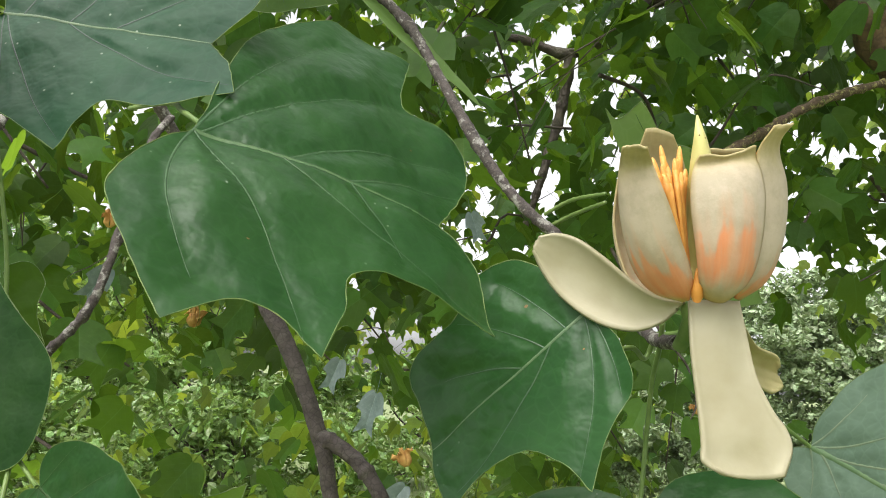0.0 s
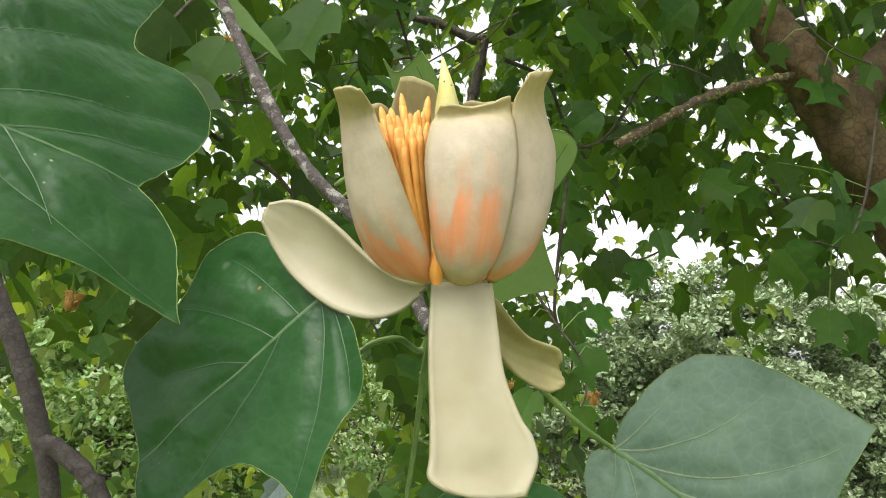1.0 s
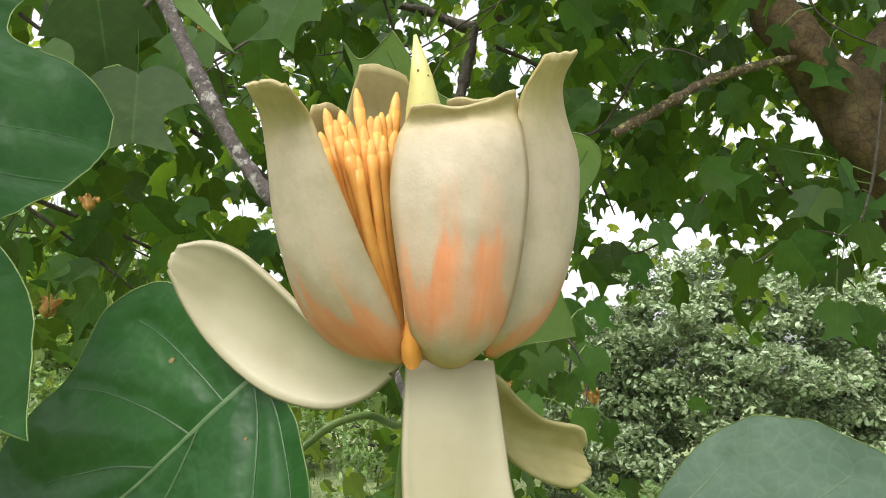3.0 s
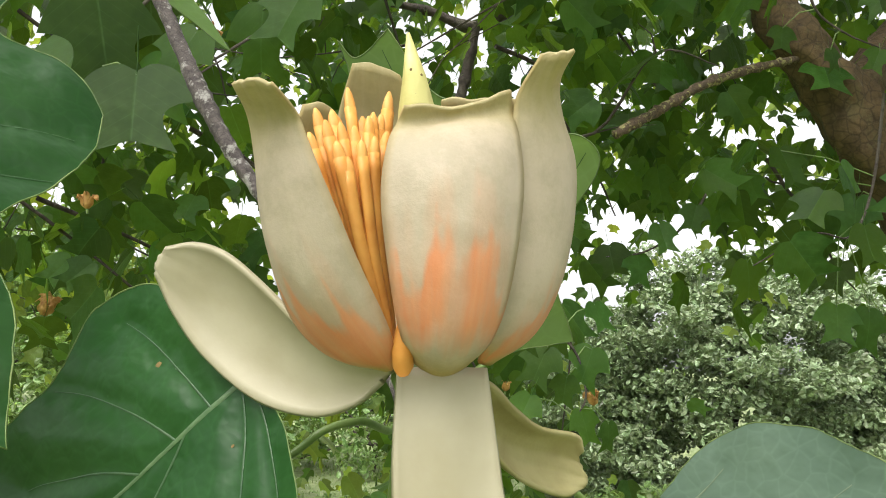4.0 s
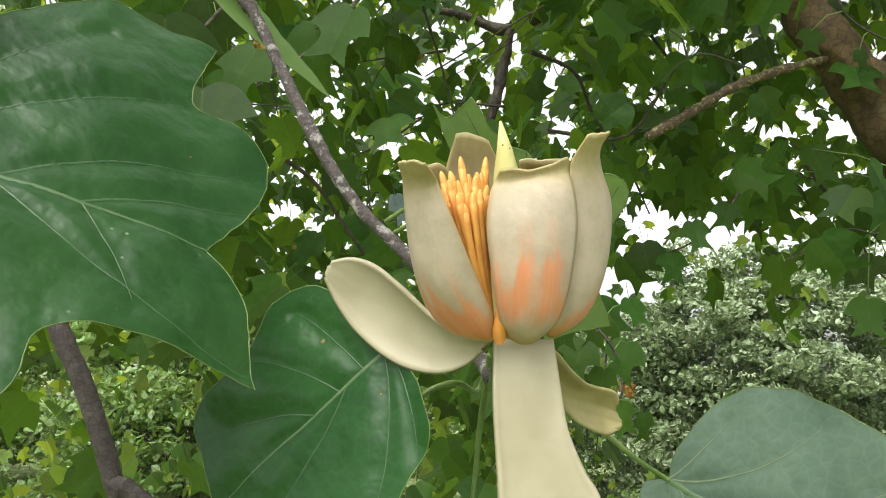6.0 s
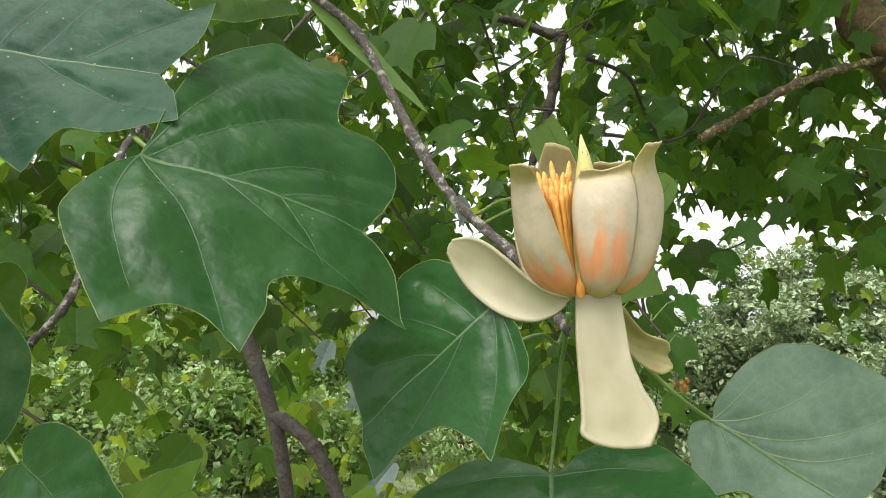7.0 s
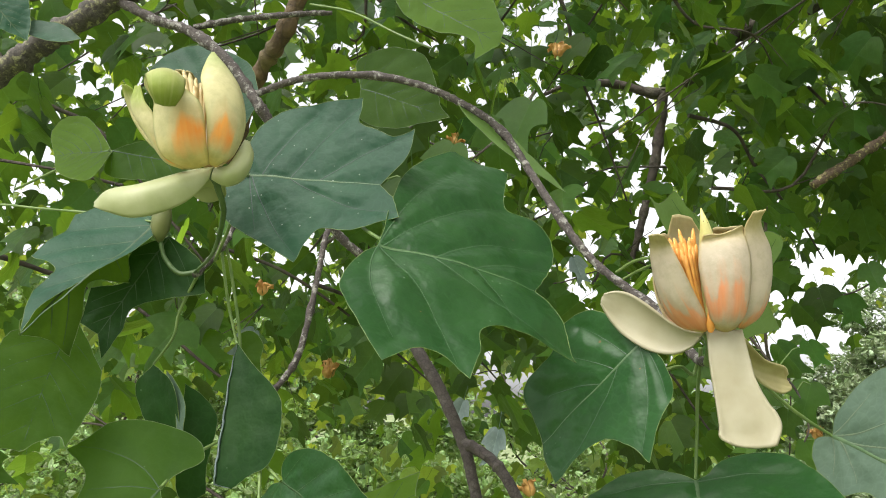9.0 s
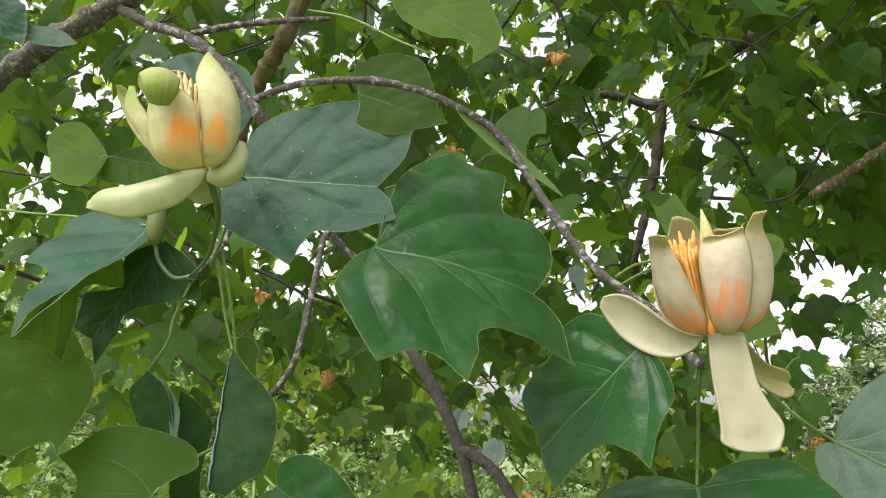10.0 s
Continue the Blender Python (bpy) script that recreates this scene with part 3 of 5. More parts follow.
def tepal(name, left, right, bulge, material, parent, label="", crown=0.0, ruffle=0.4, thick=0.7, nu=18, nv=34, roll=0.0, axis=(0, 4, 0)):
    """A tepal or sepal swept between its two edges, foot to tip, in millimetres. bulge: how far each row swells out of the flower's
    axis (or, with axis None, towards -y), in half widths; crown: how far the middle of the tip stands over its corners; roll: how far the edges turn up."""
    lines = [curve_points([np.array(q, float) for q in side], 8) for side in (left, right)]
    swell = curve_points([(q, 0.0) for q in bulge], 8)

    def on(line, t):
        f = t * (len(line) - 1)
        i = min(int(f), len(line) - 2)
        return line[i] + (line[i + 1] - line[i]) * (f - i)

    bm = bmesh.new()
    uvl = bm.loops.layers.uv.new("uv")
    grid, uvs = [], {}
    off = random.uniform(0, 30)
    for j in range(nv + 1):
        t = j / nv
        a, b = on(lines[0], t), on(lines[1], t)
        mid, half = (a + b) / 2, (b - a) / 2
        t0, t1 = max(0, t - 0.02), min(1, t + 0.02)
        along = (on(lines[0], t1) + on(lines[1], t1) - on(lines[0], t0) - on(lines[1], t0))
        along = along / (np.linalg.norm(along) + 1e-9)
        w = np.linalg.norm(half)
        out = np.cross(half / (w + 1e-9), along)
        out = out / (np.linalg.norm(out) + 1e-9)
        away = np.array((0, -1, 0)) if axis is None else mid - np.array((axis[0], axis[1], mid[2]))
        if out @ away < 0:
            out = -out
        k = on(swell, t)[0]
        row = []
        for q in range(nu + 1):
            s = q / nu * 2 - 1
            v = mid + half * s + out * (k * w * (1 - s * s)) + along * (crown * (1 - s * s) * t ** 8)
            v = v + out * (roll * w * s ** 6)
            v = v + out * (ruffle * (0.35 + t * t) * (1.5 * noise.noise((s * 1.3 + off, t * 2.6, 0.5)) + 0.5 * noise.noise((s * 3.1 + off, t * 6, 2.5))))
            v = v + along * (ruffle * 1.1 * t ** 6 * noise.noise((s * 2.6 + off, 4.4, 0.1)))
            vert = bm.verts.new(v / 1000)
            uvs[vert] = (q / nu, t)
            row.append(vert)
        grid.append(row)
    for a, b in zip(grid, grid[1:]):
        for q in range(nu):
            f = bm.faces.new((a[q], a[q + 1], b[q + 1], b[q]))
            for lp in f.loops:
                lp[uvl].uv = uvs[lp.vert]
    ob = part(name, bm, material, parent, label)
    mod = ob.modifiers.new("thickness", "SOLIDIFY")
    mod.thickness, mod.offset = thick / 1000, 0.0
    return ob


def stamen(parent, foot, tip, bow, r, material, tip_material):
    """A strap-shaped stamen from foot to tip (millimetres) with a paler blunt end."""
    foot, tip = np.array(foot, float), np.array(tip, float)
    side = np.array((bow, -0.6 * abs(bow) - 0.8, 0))
    pts = [(foot + (tip - foot) * t + side * (4 * t * (1 - t)) + 0.25 * np.array((noise.noise((t * 3, tip[0], 1)), noise.noise((t * 3, tip[2], 5)), 0))) / 1000 for t in (i / 12 for i in range(13))]
    wide = [r / 1000 * (0.6 + 0.4 * min(1, i / 5)) for i in range(13)]
    ob = part("stamen", tube(bmesh.new(), pts[:12], wide[:12], 8, 0.08, 0.7), material, parent)
    end = [pts[10] + (pts[12] - pts[10]) * k for k in (0.0, 0.3, 0.62, 0.85, 1.0)]
    part("anther", tube(bmesh.new(), end, [r / 1000 * k for k in (0.85, 0.93, 0.86, 0.62, 0.2)], 8, 0.06, 0.75), tip_material, ob)
    return ob

# ---- ground and the trees in the distance ----
def leaf_cloud(name, centres, spread, per, size, material, parent, label, seed, flat=0.5):
    """Very many small leaves round the given clump centres, as one mesh."""
    rng = np.random.default_rng(seed)
    c = np.repeat(np.array(centres), per, axis=0)
    n = len(c)
    d = rng.normal(size=(n, 3))
    d /= np.linalg.norm(d, axis=1)[:, None]
    c = c + d * (spread * rng.random(n) ** 0.5)[:, None] * np.array([1, 1, 0.5])
    u = rng.normal(size=(n, 3))
    u[:, 2] = u[:, 2] * 0.6 - 0.5
    u /= np.linalg.norm(u, axis=1)[:, None]
    w = np.cross(u, rng.normal(size=(n, 3)) + np.array([0, 0, 1.2]))
    w /= np.linalg.norm(w, axis=1)[:, None]
    up = np.cross(u, w)
    s = size * rng.uniform(0.6, 1.3, n)[:, None]
    shape = ((-0.5, 0, 0), (-0.12, 0.3, 0.06), (0.22, 0.24, 0.05), (0.55, 0, -0.05), (0.22, -0.24, 0.05), (-0.12, -0.3, 0.06))
    v = np.stack([c + s * (a * u + b * w + h * up) for a, b, h in shape], 1).reshape(-1, 3)
    i = np.arange(n)[:, None] * 6
    faces = np.concatenate([i + np.array([0, 1, 2, 3]), i + np.array([0, 3, 4, 5])], 0)
    me = bpy.data.meshes.new(name)
    me.from_pydata(v.tolist(), [], faces.tolist())
    return tagged(mesh_part(name, me, material, parent, label, False), kind="stuff")


def broad_tree(label, foot, centre, radii, clumps, per, size, material, seed, trunk_r=0.12, spread=0.38, name="broadleaf_tree", dense=0.0):
    """A tree with a forked trunk and a crown of leaf clumps that has an uneven outline."""
    rng = np.random.default_rng(seed)
    t = thing(name, pose(*foot), label, "tree", "trees across the lawn")
    o = np.array(centre) - np.array(foot)
    pts = []
    for _ in range(clumps):
        d = rng.normal(size=3)
        d /= np.linalg.norm(d)
        if rng.random() < dense:                        # foliage is thickest on the side that faces the lawn
            d[1] = -abs(d[1])
        k = 0.82 + 0.3 * noise.noise(Vector(d * 2.1) + Vector((seed, 0, 0)))
        q = o + d * np.array(radii) * k * (0.45 + 0.55 * rng.random() ** 0.45)
        if q[2] > 0.05:
            pts.append(q)
    fork = o * np.array([0.6, 0.6, 0.45])
    bm = tube(bmesh.new(), curve_points([(0, 0, -0.05), fork * 0.5 + np.array([0.05, 0, 0]), fork], 6), taper(13, trunk_r, trunk_r * 0.7), 10, 0.08)
    part("trunk", bm, FAR_BARK, t)
    for k in range(9):
        q = pts[int(rng.integers(len(pts)))]
        mid = (fork + q) / 2 + rng.normal(size=3) * 0.15
        part("limb", tube(bmesh.new(), curve_points([fork * 0.95, mid, q], 6), taper(13, trunk_r * 0.45, 0.012), 7, 0.08), FAR_BARK, t)
    leaf_cloud("crown", pts, spread, per, size, material, t, "", seed + 1)
    return t


bm = bmesh.new()
xs = sorted(set([s * v for v in (0, 1, 2, 3.5, 5, 7, 9, 12, 16, 22, 30, 45, 80, 200, 600, 2000) for s in (1, -1)]))
gridv = [[bm.verts.new((x, y, 0.08 * noise.noise((x * 0.21, y * 0.21, 0)) * (1 if abs(x) < 40 and abs(y) < 40 else 0) - 0.04)) for x in xs] for y in xs]
for r0, r1 in zip(gridv, gridv[1:]):
    for k in range(len(xs) - 1):
        bm.faces.new((r0[k], r0[k + 1], r1[k + 1], r1[k]))
tagged(part("ground", bm, GRASS), "mown green lawn under and beyond the tree", "lawn", kind="structure")

rng = np.random.default_rng(5)
n = 26000
gx, gy = rng.uniform(-8, 8, n), 4.5 + 10 * rng.random(n)
gh = rng.uniform(0.03, 0.09, n)
ga = rng.uniform(0, 2 * np.pi, n)
gz = np.array([0.08 * noise.noise((float(a) * 0.21, float(b) * 0.21, 0)) - 0.045 for a, b in zip(gx, gy)])
base = np.stack([gx, gy, gz], 1)
sidev = np.stack([np.cos(ga), np.sin(ga), 0 * ga], 1) * 0.006
tipv = base + np.stack([np.sin(ga) * 0.03, np.cos(ga) * 0.03, gh], 1)
v = np.stack([base - sidev, base + sidev, tipv], 1).reshape(-1, 3)
me = bpy.data.meshes.new("grass")
me.from_pydata(v.tolist(), [], (np.arange(n)[:, None] * 3 + np.array([0, 1, 2])).tolist())
tagged(mesh_part("grass", me, HEDGE_LEAF, None, "", False), "short grass blades of the lawn", "grass", kind="stuff")

# the two far crowns take their sunlit paleness from the leaf colour
broad_tree("small-leaved silvery green tree standing across the lawn", (4.3, 10.2, 0), (4.3, 10.2, 1.15), (3.1, 2.3, 2.5), 760, 150, 0.075, FAR_LEAF_SUNLIT, 11, 0.14, 0.27, dense=0.75)
broad_tree("small-leaved green tree behind the silvery one", (8.6, 12.5, 0), (8.6, 12.5, 1.4), (3.2, 2.5, 3.0), 240, 130, 0.1, FAR_LEAF_SUNLIT, 17, 0.15)
broad_tree("slender young tree with bright loose foliage", (-3.4, 10.6, 0), (-3.4, 10.6, 1.7), (2.4, 1.8, 1.9), 170, 80, 0.12, HEDGE_LEAF, 23, 0.06)
broad_tree("leafy young tree in half shade", (-7.4, 11.4, 0), (-7.4, 11.4, 2.2), (2.8, 2.0, 2.5), 170, 80, 0.13, HEDGE_LEAF, 29, 0.08)
broad_tree("low shrub with small bright leaves", (-0.2, 11.8, 0), (-0.2, 11.8, 0.8), (2.4, 1.5, 1.1), 90, 70, 0.1, HEDGE_LEAF, 31, 0.04, name="shrub")
broad_tree("low dark shrub at the lawn's edge", (2.2, 14.0, 0), (2.2, 14.0, 0.8), (1.9, 1.3, 1.1), 110, 70, 0.1, HEDGE_LEAF, 37, 0.04, name="shrub")
broad_tree("low shrub with small bright leaves", (-2.6, 8.8, 0), (-2.6, 8.8, 0.6), (2.0, 1.0, 0.8), 110, 60, 0.1, HEDGE_LEAF, 83, 0.04, name="shrub")
broad_tree("low shrub with small bright leaves", (-6.0, 9.0, 0), (-6.0, 9.0, 0.7), (2.2, 1.0, 0.9), 110, 60, 0.1, HEDGE_LEAF, 89, 0.04, name="shrub")
for k, (x, y, r) in enumerate(((-2.6, 6.0, 1.5), (0.2, 6.3, 1.3), (-5.2, 6.4, 1.5), (2.4, 6.8, 1.0))):
    broad_tree("low spreading shrub with pale green leaves", (x, y, 0), (x, y, 0.25), (r, 0.6, 0.42), 70, 55, 0.085, HEDGE_LEAF, 101 + k, 0.02, 0.3, name="shrub")
for k, (x, y, h, r, s) in enumerate(((-13, 14, 4.2, 4.0, 41), (-9.5, 19, 4.0, 3.4, 43), (0.5, 21, 2.6, 3.0, 47), (5.0, 22, 2.2, 3.6, 53), (14, 19, 3.4, 4.4, 59), (-20, 2, 4.2, 5.0, 61), (21, 6, 4.2, 5.0, 67), (-14, -20, 4.5, 5.5, 71), (4, -26, 4.5, 6.0, 73), (18, -17, 4.5, 5.5, 79))):
    broad_tree("full green tree in the belt round the lawn", (x, y, 0), (x, y, h * 0.55), (r, r * 0.8, h * 0.62), 90, 60, 0.24, HEDGE_LEAF, s, 0.2, 0.8)

# ---- the tulip tree's own limbs and canopy ----
def limb_thing(label, ctrl, r0, r1, material, rough=0.12, sides=14, steps=18, knots=(), name="branch", cat="branch"):
    b = thing(name, pose(*ctrl[0]), label, cat, "branches of the tulip tree")
    o = np.array(ctrl[0])
    knots = knots or [k / 9 + 0.04 * noise.noise((k * 3.1, r0 * 900, 0)) for k in range(1, 9)]
    stem("wood", [np.array(c) - o for c in ctrl], r0, r1, material, b, steps, sides, rough, knots=knots)
    return b


trunk = limb_thing("thick brown trunk of the tulip tree with furrowed bark", [(0.7, 1.76, 2.76), (0.778, 1.76, 2.631), (0.866, 1.76, 2.488), (0.916, 1.76, 2.415), (0.974, 1.77, 2.352), (1.046, 1.78, 2.275), (1.12, 1.8, 2.194), (1.225, 1.83, 2.08), (1.34, 1.86, 1.9), (1.42, 1.9, 1.3), (1.45, 1.95, -0.05)], 0.038, 0.095, TRUNK_BARK, 0.3, 28, knots=(-1,), name="tree_trunk", cat="trunk")
stem("limb", [np.array(p) - np.array((0.7, 1.76, 2.76)) for p in ((1.08, 1.8, 2.22), (1.15, 1.84, 2.38), (1.27, 1.9, 2.52), (1.42, 2.0, 2.71), (1.65, 2.1, 3.0))], 0.05, 0.036, TRUNK_BARK, trunk, 8, 16, 0.2)
limb_thing("broken lichen-covered stub of a dead branch", [(0.93, 1.74, 2.35), (0.795, 1.68, 2.293), (0.662, 1.62, 2.224), (0.569, 1.58, 2.157), (0.467, 1.55, 2.087)], 0.0075, 0.0092, BRANCH_BARK, 0.45)
limb_thing("dark crooked limb high in the canopy", [(1.3, 2.95, 3.45), (0.964, 2.9, 3.25), (0.794, 2.9, 3.191), (0.555, 2.9, 3.089), (0.442, 2.9, 2.975), (0.282, 2.9, 2.877), (0.112, 2.9, 2.925), (-0.06, 2.9, 2.94), (-0.2, 2.92, 2.9)], 0.04, 0.007, FAR_BARK)
limb_thing("dark side branch hanging from the crooked limb", [(0.29, 2.9, 2.885), (0.261, 2.9, 2.653), (0.207, 2.85, 2.411), (0.165, 2.8, 2.247), (0.12, 2.78, 2.1)], 0.022, 0.009, FAR_BARK)
limb_thing("brown limb behind the closed flower", [(-0.36, 0.9, 2.4), (-0.43, 0.9, 2.186), (-0.496, 0.95, 2.128), (-0.56, 1.0, 2.0)], 0.013, 0.011, TRUNK_BARK)
limb_thing("lichen-spotted branch that carries the flowering twigs", [(-0.62, 0.44, 1.84), (-0.5, 0.44, 1.905), (-0.452, 0.44, 1.935), (-0.388, 0.44, 1.97), (-0.3, 0.45, 2.03)], 0.010, 0.009, LICHEN_BARK, 0.3)
limb_thing("grey twig that forks above the closed flower", [(-0.395, 0.44, 1.968), (-0.351, 0.44, 1.943), (-0.316, 0.44, 1.929), (-0.279, 0.435, 1.9), (-0.256, 0.434, 1.872), (-0.239, 0.434, 1.848), (-0.217, 0.46, 1.81), (-0.193, 0.5, 1.76), (-0.172, 0.52, 1.739)], 0.0046, 0.0038, TWIG_BARK, 0.28, knots=(0.3, 0.5, 0.62))
limb_thing("long grey twig arching over to the open flower", [(-0.25, 0.434, 1.862), (-0.206, 0.434, 1.874), (-0.151, 0.43, 1.872), (-0.103, 0.425, 1.858), (-0.061, 0.42, 1.834), (-0.035, 0.417, 1.811), (-0.013, 0.405, 1.774), (0.011, 0.39, 1.732), (0.033, 0.38, 1.702), (0.068, 0.36, 1.669), (0.085, 0.33, 1.64), (0.0865, 0.285, 1.634)], 0.0029, 0.0026, TWIG_BARK, 0.25, knots=(0.2, 0.45, 0.62, 0.8))
limb_thing("thin grey side twig", [(-0.312, 0.44, 1.932), (-0.274, 0.45, 1.942), (-0.225, 0.47, 1.954), (-0.2, 0.48, 1.958)], 0.0028, 0.002, TWIG_BARK, 0.2)
limb_thing("knobbly grey twig hanging down", [(-0.165, 0.420, 1.751), (-0.165, 0.400, 1.731), (-0.162, 0.380, 1.697), (-0.165, 0.360, 1.641), (-0.178, 0.350, 1.615)], 0.0019, 0.0021, TWIG_BARK, 0.4, knots=(0.3, 0.6, 0.8))
limb_thing("dark upright stem under the broad leaf", [(-0.098, 0.370, 1.666), (-0.081, 0.360, 1.641), (-0.067, 0.355, 1.620), (-0.051, 0.350, 1.588), (-0.044, 0.350, 1.564), (-0.035, 0.350, 1.523)], 0.0043, 0.0033, STEM_BARK, 0.1, knots=(-1,))
limb_thing("dark side stem bending away", [(-0.052, 0.350, 1.589), (-0.033, 0.345, 1.579), (-0.019, 0.340, 1.562), (0.007, 0.330, 1.514)], 0.0034, 0.0031, STEM_BARK, 0.14, knots=(0.1, 0.45, 0.8))

limb_thing("short grey shoot that carries the leaf stalks", [(-0.2155, 0.3700, 1.7539), (-0.2185, 0.3600, 1.7347), (-0.2162, 0.3450, 1.7169), (-0.2196, 0.3200, 1.6916), (-0.2223, 0.3180, 1.6898)], 0.0022, 0.0019, TWIG_BARK, 0.25)
limb_thing("thin pale green leaf stalk", [(0.0438, 0.3750, 1.6972), (0.0547, 0.3600, 1.7013), (0.0657, 0.3300, 1.6979)], 0.0009, 0.0008, STALK, 0.0, name="leaf_stalk", cat="stalk")
limb_thing("thin pale green leaf stalk", [(0.0472, 0.3750, 1.6920), (0.0564, 0.3600, 1.6949), (0.0658, 0.3300, 1.6941)], 0.0009, 0.0008, STALK, 0.0, name="leaf_stalk", cat="stalk")
limb_thing("long thin green stalk crossing the foliage", [(-0.2093, 0.4500, 1.9509), (-0.1669, 0.4400, 1.9341), (-0.1241, 0.4300, 1.9058), (-0.0933, 0.4200, 1.8860)], 0.0009, 0.0008, STALK, 0.0, name="leaf_stalk", cat="stalk")
limb_thing("long thin green stalk crossing the foliage", [(-0.4361, 0.3600, 1.7525), (-0.4065, 0.3600, 1.7524), (-0.3687, 0.3500, 1.7458), (-0.3191, 0.3400, 1.7385), (-0.2523, 0.3134, 1.7236)], 0.0008, 0.0007, STALK, 0.0, name="leaf_stalk", cat="stalk")

# canopy leaves: one plain tulip leaf shape, folded along its midrib
HALF = [(0, 0, 1), (-0.07, 0.16, 0), (0.02, 0.36, 0), (0.2, 0.49, 0), (0.44, 0.6, 1), (0.47, 0.42, 0), (0.56, 0.3, 0), (0.74, 0.31, 0), (1.02, 0.44, 1), (0.93, 0.22, 0), (0.83, 0, 1)]


def leaf_template(steps, petiole=True, fold=0.07, droop=-0.14, strips=(0, 0.5, 1)):
    verts, faces = [], []
    for s in (1, -1):
        rim = outline_side(HALF, steps)
        n = len(rim)
        o = len(verts)
        for i, r in enumerate(rim):
            mid = max(0, min(0.83, r[0]))
            for k in strips:
                u, v = mid + (r[0] - mid) * k, r[1] * k
                verts.append((u, v * s, fold * abs(v) + droop * u * u - 0.15 * v * v))
        for i in range(n - 1):
            for k in range(len(strips) - 1):
                a = o + i * len(strips) + k
                f = (a, a + len(strips), a + len(strips) + 1, a + 1)
                faces.append(f if s < 0 else f[::-1])
    if petiole:
        o = len(verts)
        for x, z in ((0.02, 0), (-0.2, 0.03), (-0.5, 0.12)):
            for a in range(3):
                verts.append((x, 0.008 * math.cos(a * 2.094), z + 0.008 * math.sin(a * 2.094)))
        for r in (0, 3):
            for a in range(3):
                b = (a + 1) % 3
                faces.append((o + r + a, o + r + b, o + r + 3 + b, o + r + 3 + a))
    return np.array(verts), faces


def leaf_uv(me, tv):
    """Lays each leaf's own length and width on its faces; the mesh repeats the template leaf."""
    idx = np.empty(len(me.loops), dtype=np.int32)
    me.loops.foreach_get("vertex_index", idx)
    uv = np.stack([tv[:, 0], tv[:, 1] + 0.5], 1)[idx % len(tv)]
    me.uv_layers.new(name="uv").data.foreach_set("uv", uv.astype(np.float32).ravel())


def leaf_turn(rng, toward, hang=0.55):
    """A leaf's pose: tip outwards and down, face mostly up, with a lean towards the open side."""
    a = rng.uniform(0, 2 * np.pi)
    x = np.array([np.cos(a), np.sin(a), -hang - 0.9 * rng.random()])
    x /= np.linalg.norm(x)
    z = np.array([0, 0, 0.55]) + rng.normal(size=3) * 0.55 + 0.5 * toward
    z -= x * (z @ x)
    z /= np.linalg.norm(z)
    return np.stack([x, np.cross(z, x), z], 1)


EYE_SIDE = np.array([0.05, -0.02, 1.62])
# open places in the canopy: azimuth, elevation, half width, half height (degrees)
CLEARINGS = [(3.8, 23.8, 1.4, 0.9), (7.8, 20.3, 0.8, 2.0), (8.6, 16.8, 1.5, 1.5), (3.2, 14.2, 2.0, 1.6), (15.6, 10.2, 3.6, 2.1), (20.2, 10.3, 2.3, 1.7), (-4.5, 28.1, 1.6, 1.4),
             (-41, 16.5, 1.3, 1.2), (-35.8, 17, 0.9, 1.4), (-39.1, 20.6, 1.3, 0.6), (-37, 21, 0.5, 0.9), (-24.3, 24.7, 1.2, 1.4), (23.4, 16.1, 1.6, 0.9), (-13.7, 13.8, 1.1, 0.9),
             (4.5, 12.6, 2.0, 1.2), (-40, 13.9, 1.6, 0.7), (-23.3, 5.1, 0.6, 0.6), (-8.1, 25.1, 1.2, 0.8), (27.5, 15.5, 1.2, 0.8), (5.5, 21.5, 0.7, 1.0), (4.4, 18.5, 0.7, 1.3), (26, 12.5, 1.0, 0.8), (12, 14.6, 0.8, 0.6)]


def canopy_spots(count, near, far, seed, az_range=(-56, 48), el_range=(-9, 58)):
    rng = np.random.default_rng(seed)
    out = []
    while len(out) < count:
        az, el = rng.uniform(*az_range), rng.uniform(*el_range)
        if rng.random() > math.cos(radians(el)):
            continue
        d = near + (far - near) * rng.random() ** 0.9
        keep = 1.0
        if el < 10.5:                                   # the canopy's lower rim, open towards the lawn
            if 9.5 < az < 40:
                keep = 0.3 if el > 7 else (0.07 if el > 4 else 0.015)
                if az < 13:
                    keep = max(keep, 0.3)
            elif az >= 0:
                keep = 0.75 if el > -2 else 0.5
            else:
                keep = 0.8 if el > 4 else (0.35 if el > 0 else 0.12)
        if el > 11 and noise.noise((az / 2.6, el / 2.2, 3.7)) + 0.4 * noise.noise((az / 1.1, el / 1.0, 8.1)) > (0.62 if az < 5 else 0.85):
            keep = 0.08                                  # small chance gaps to the sky
        for ca, ce, wa, we in CLEARINGS:
            q = ((az - ca) / wa) ** 2 + ((el - ce) / we) ** 2
            pad = (0.62 + 1.5 / d / max(wa, 1)) ** 2 if az < 6 else (0.66 + 1.5 / d / max(wa, 1)) ** 2
            if q < pad:
                keep = min(keep, 0.04)
        if d < 2.05 and 15 < az < 38:                     # round the trunk and the dead stub the foliage is thin
            line = 13.5 + (az - 15) * 0.75 if az < 26 else 32 - (az - 17) * 0.62
            if abs(el - line) < 4.5 or (az > 25 and el > 14):
                keep = min(keep, 0.06)
        if rng.random() > keep:
            continue
        a, e = radians(az), radians(el)
        out.append(EYE_SIDE + d * np.array([math.sin(a) * math.cos(e), math.cos(a) * math.cos(e), math.sin(e)]))
    return out


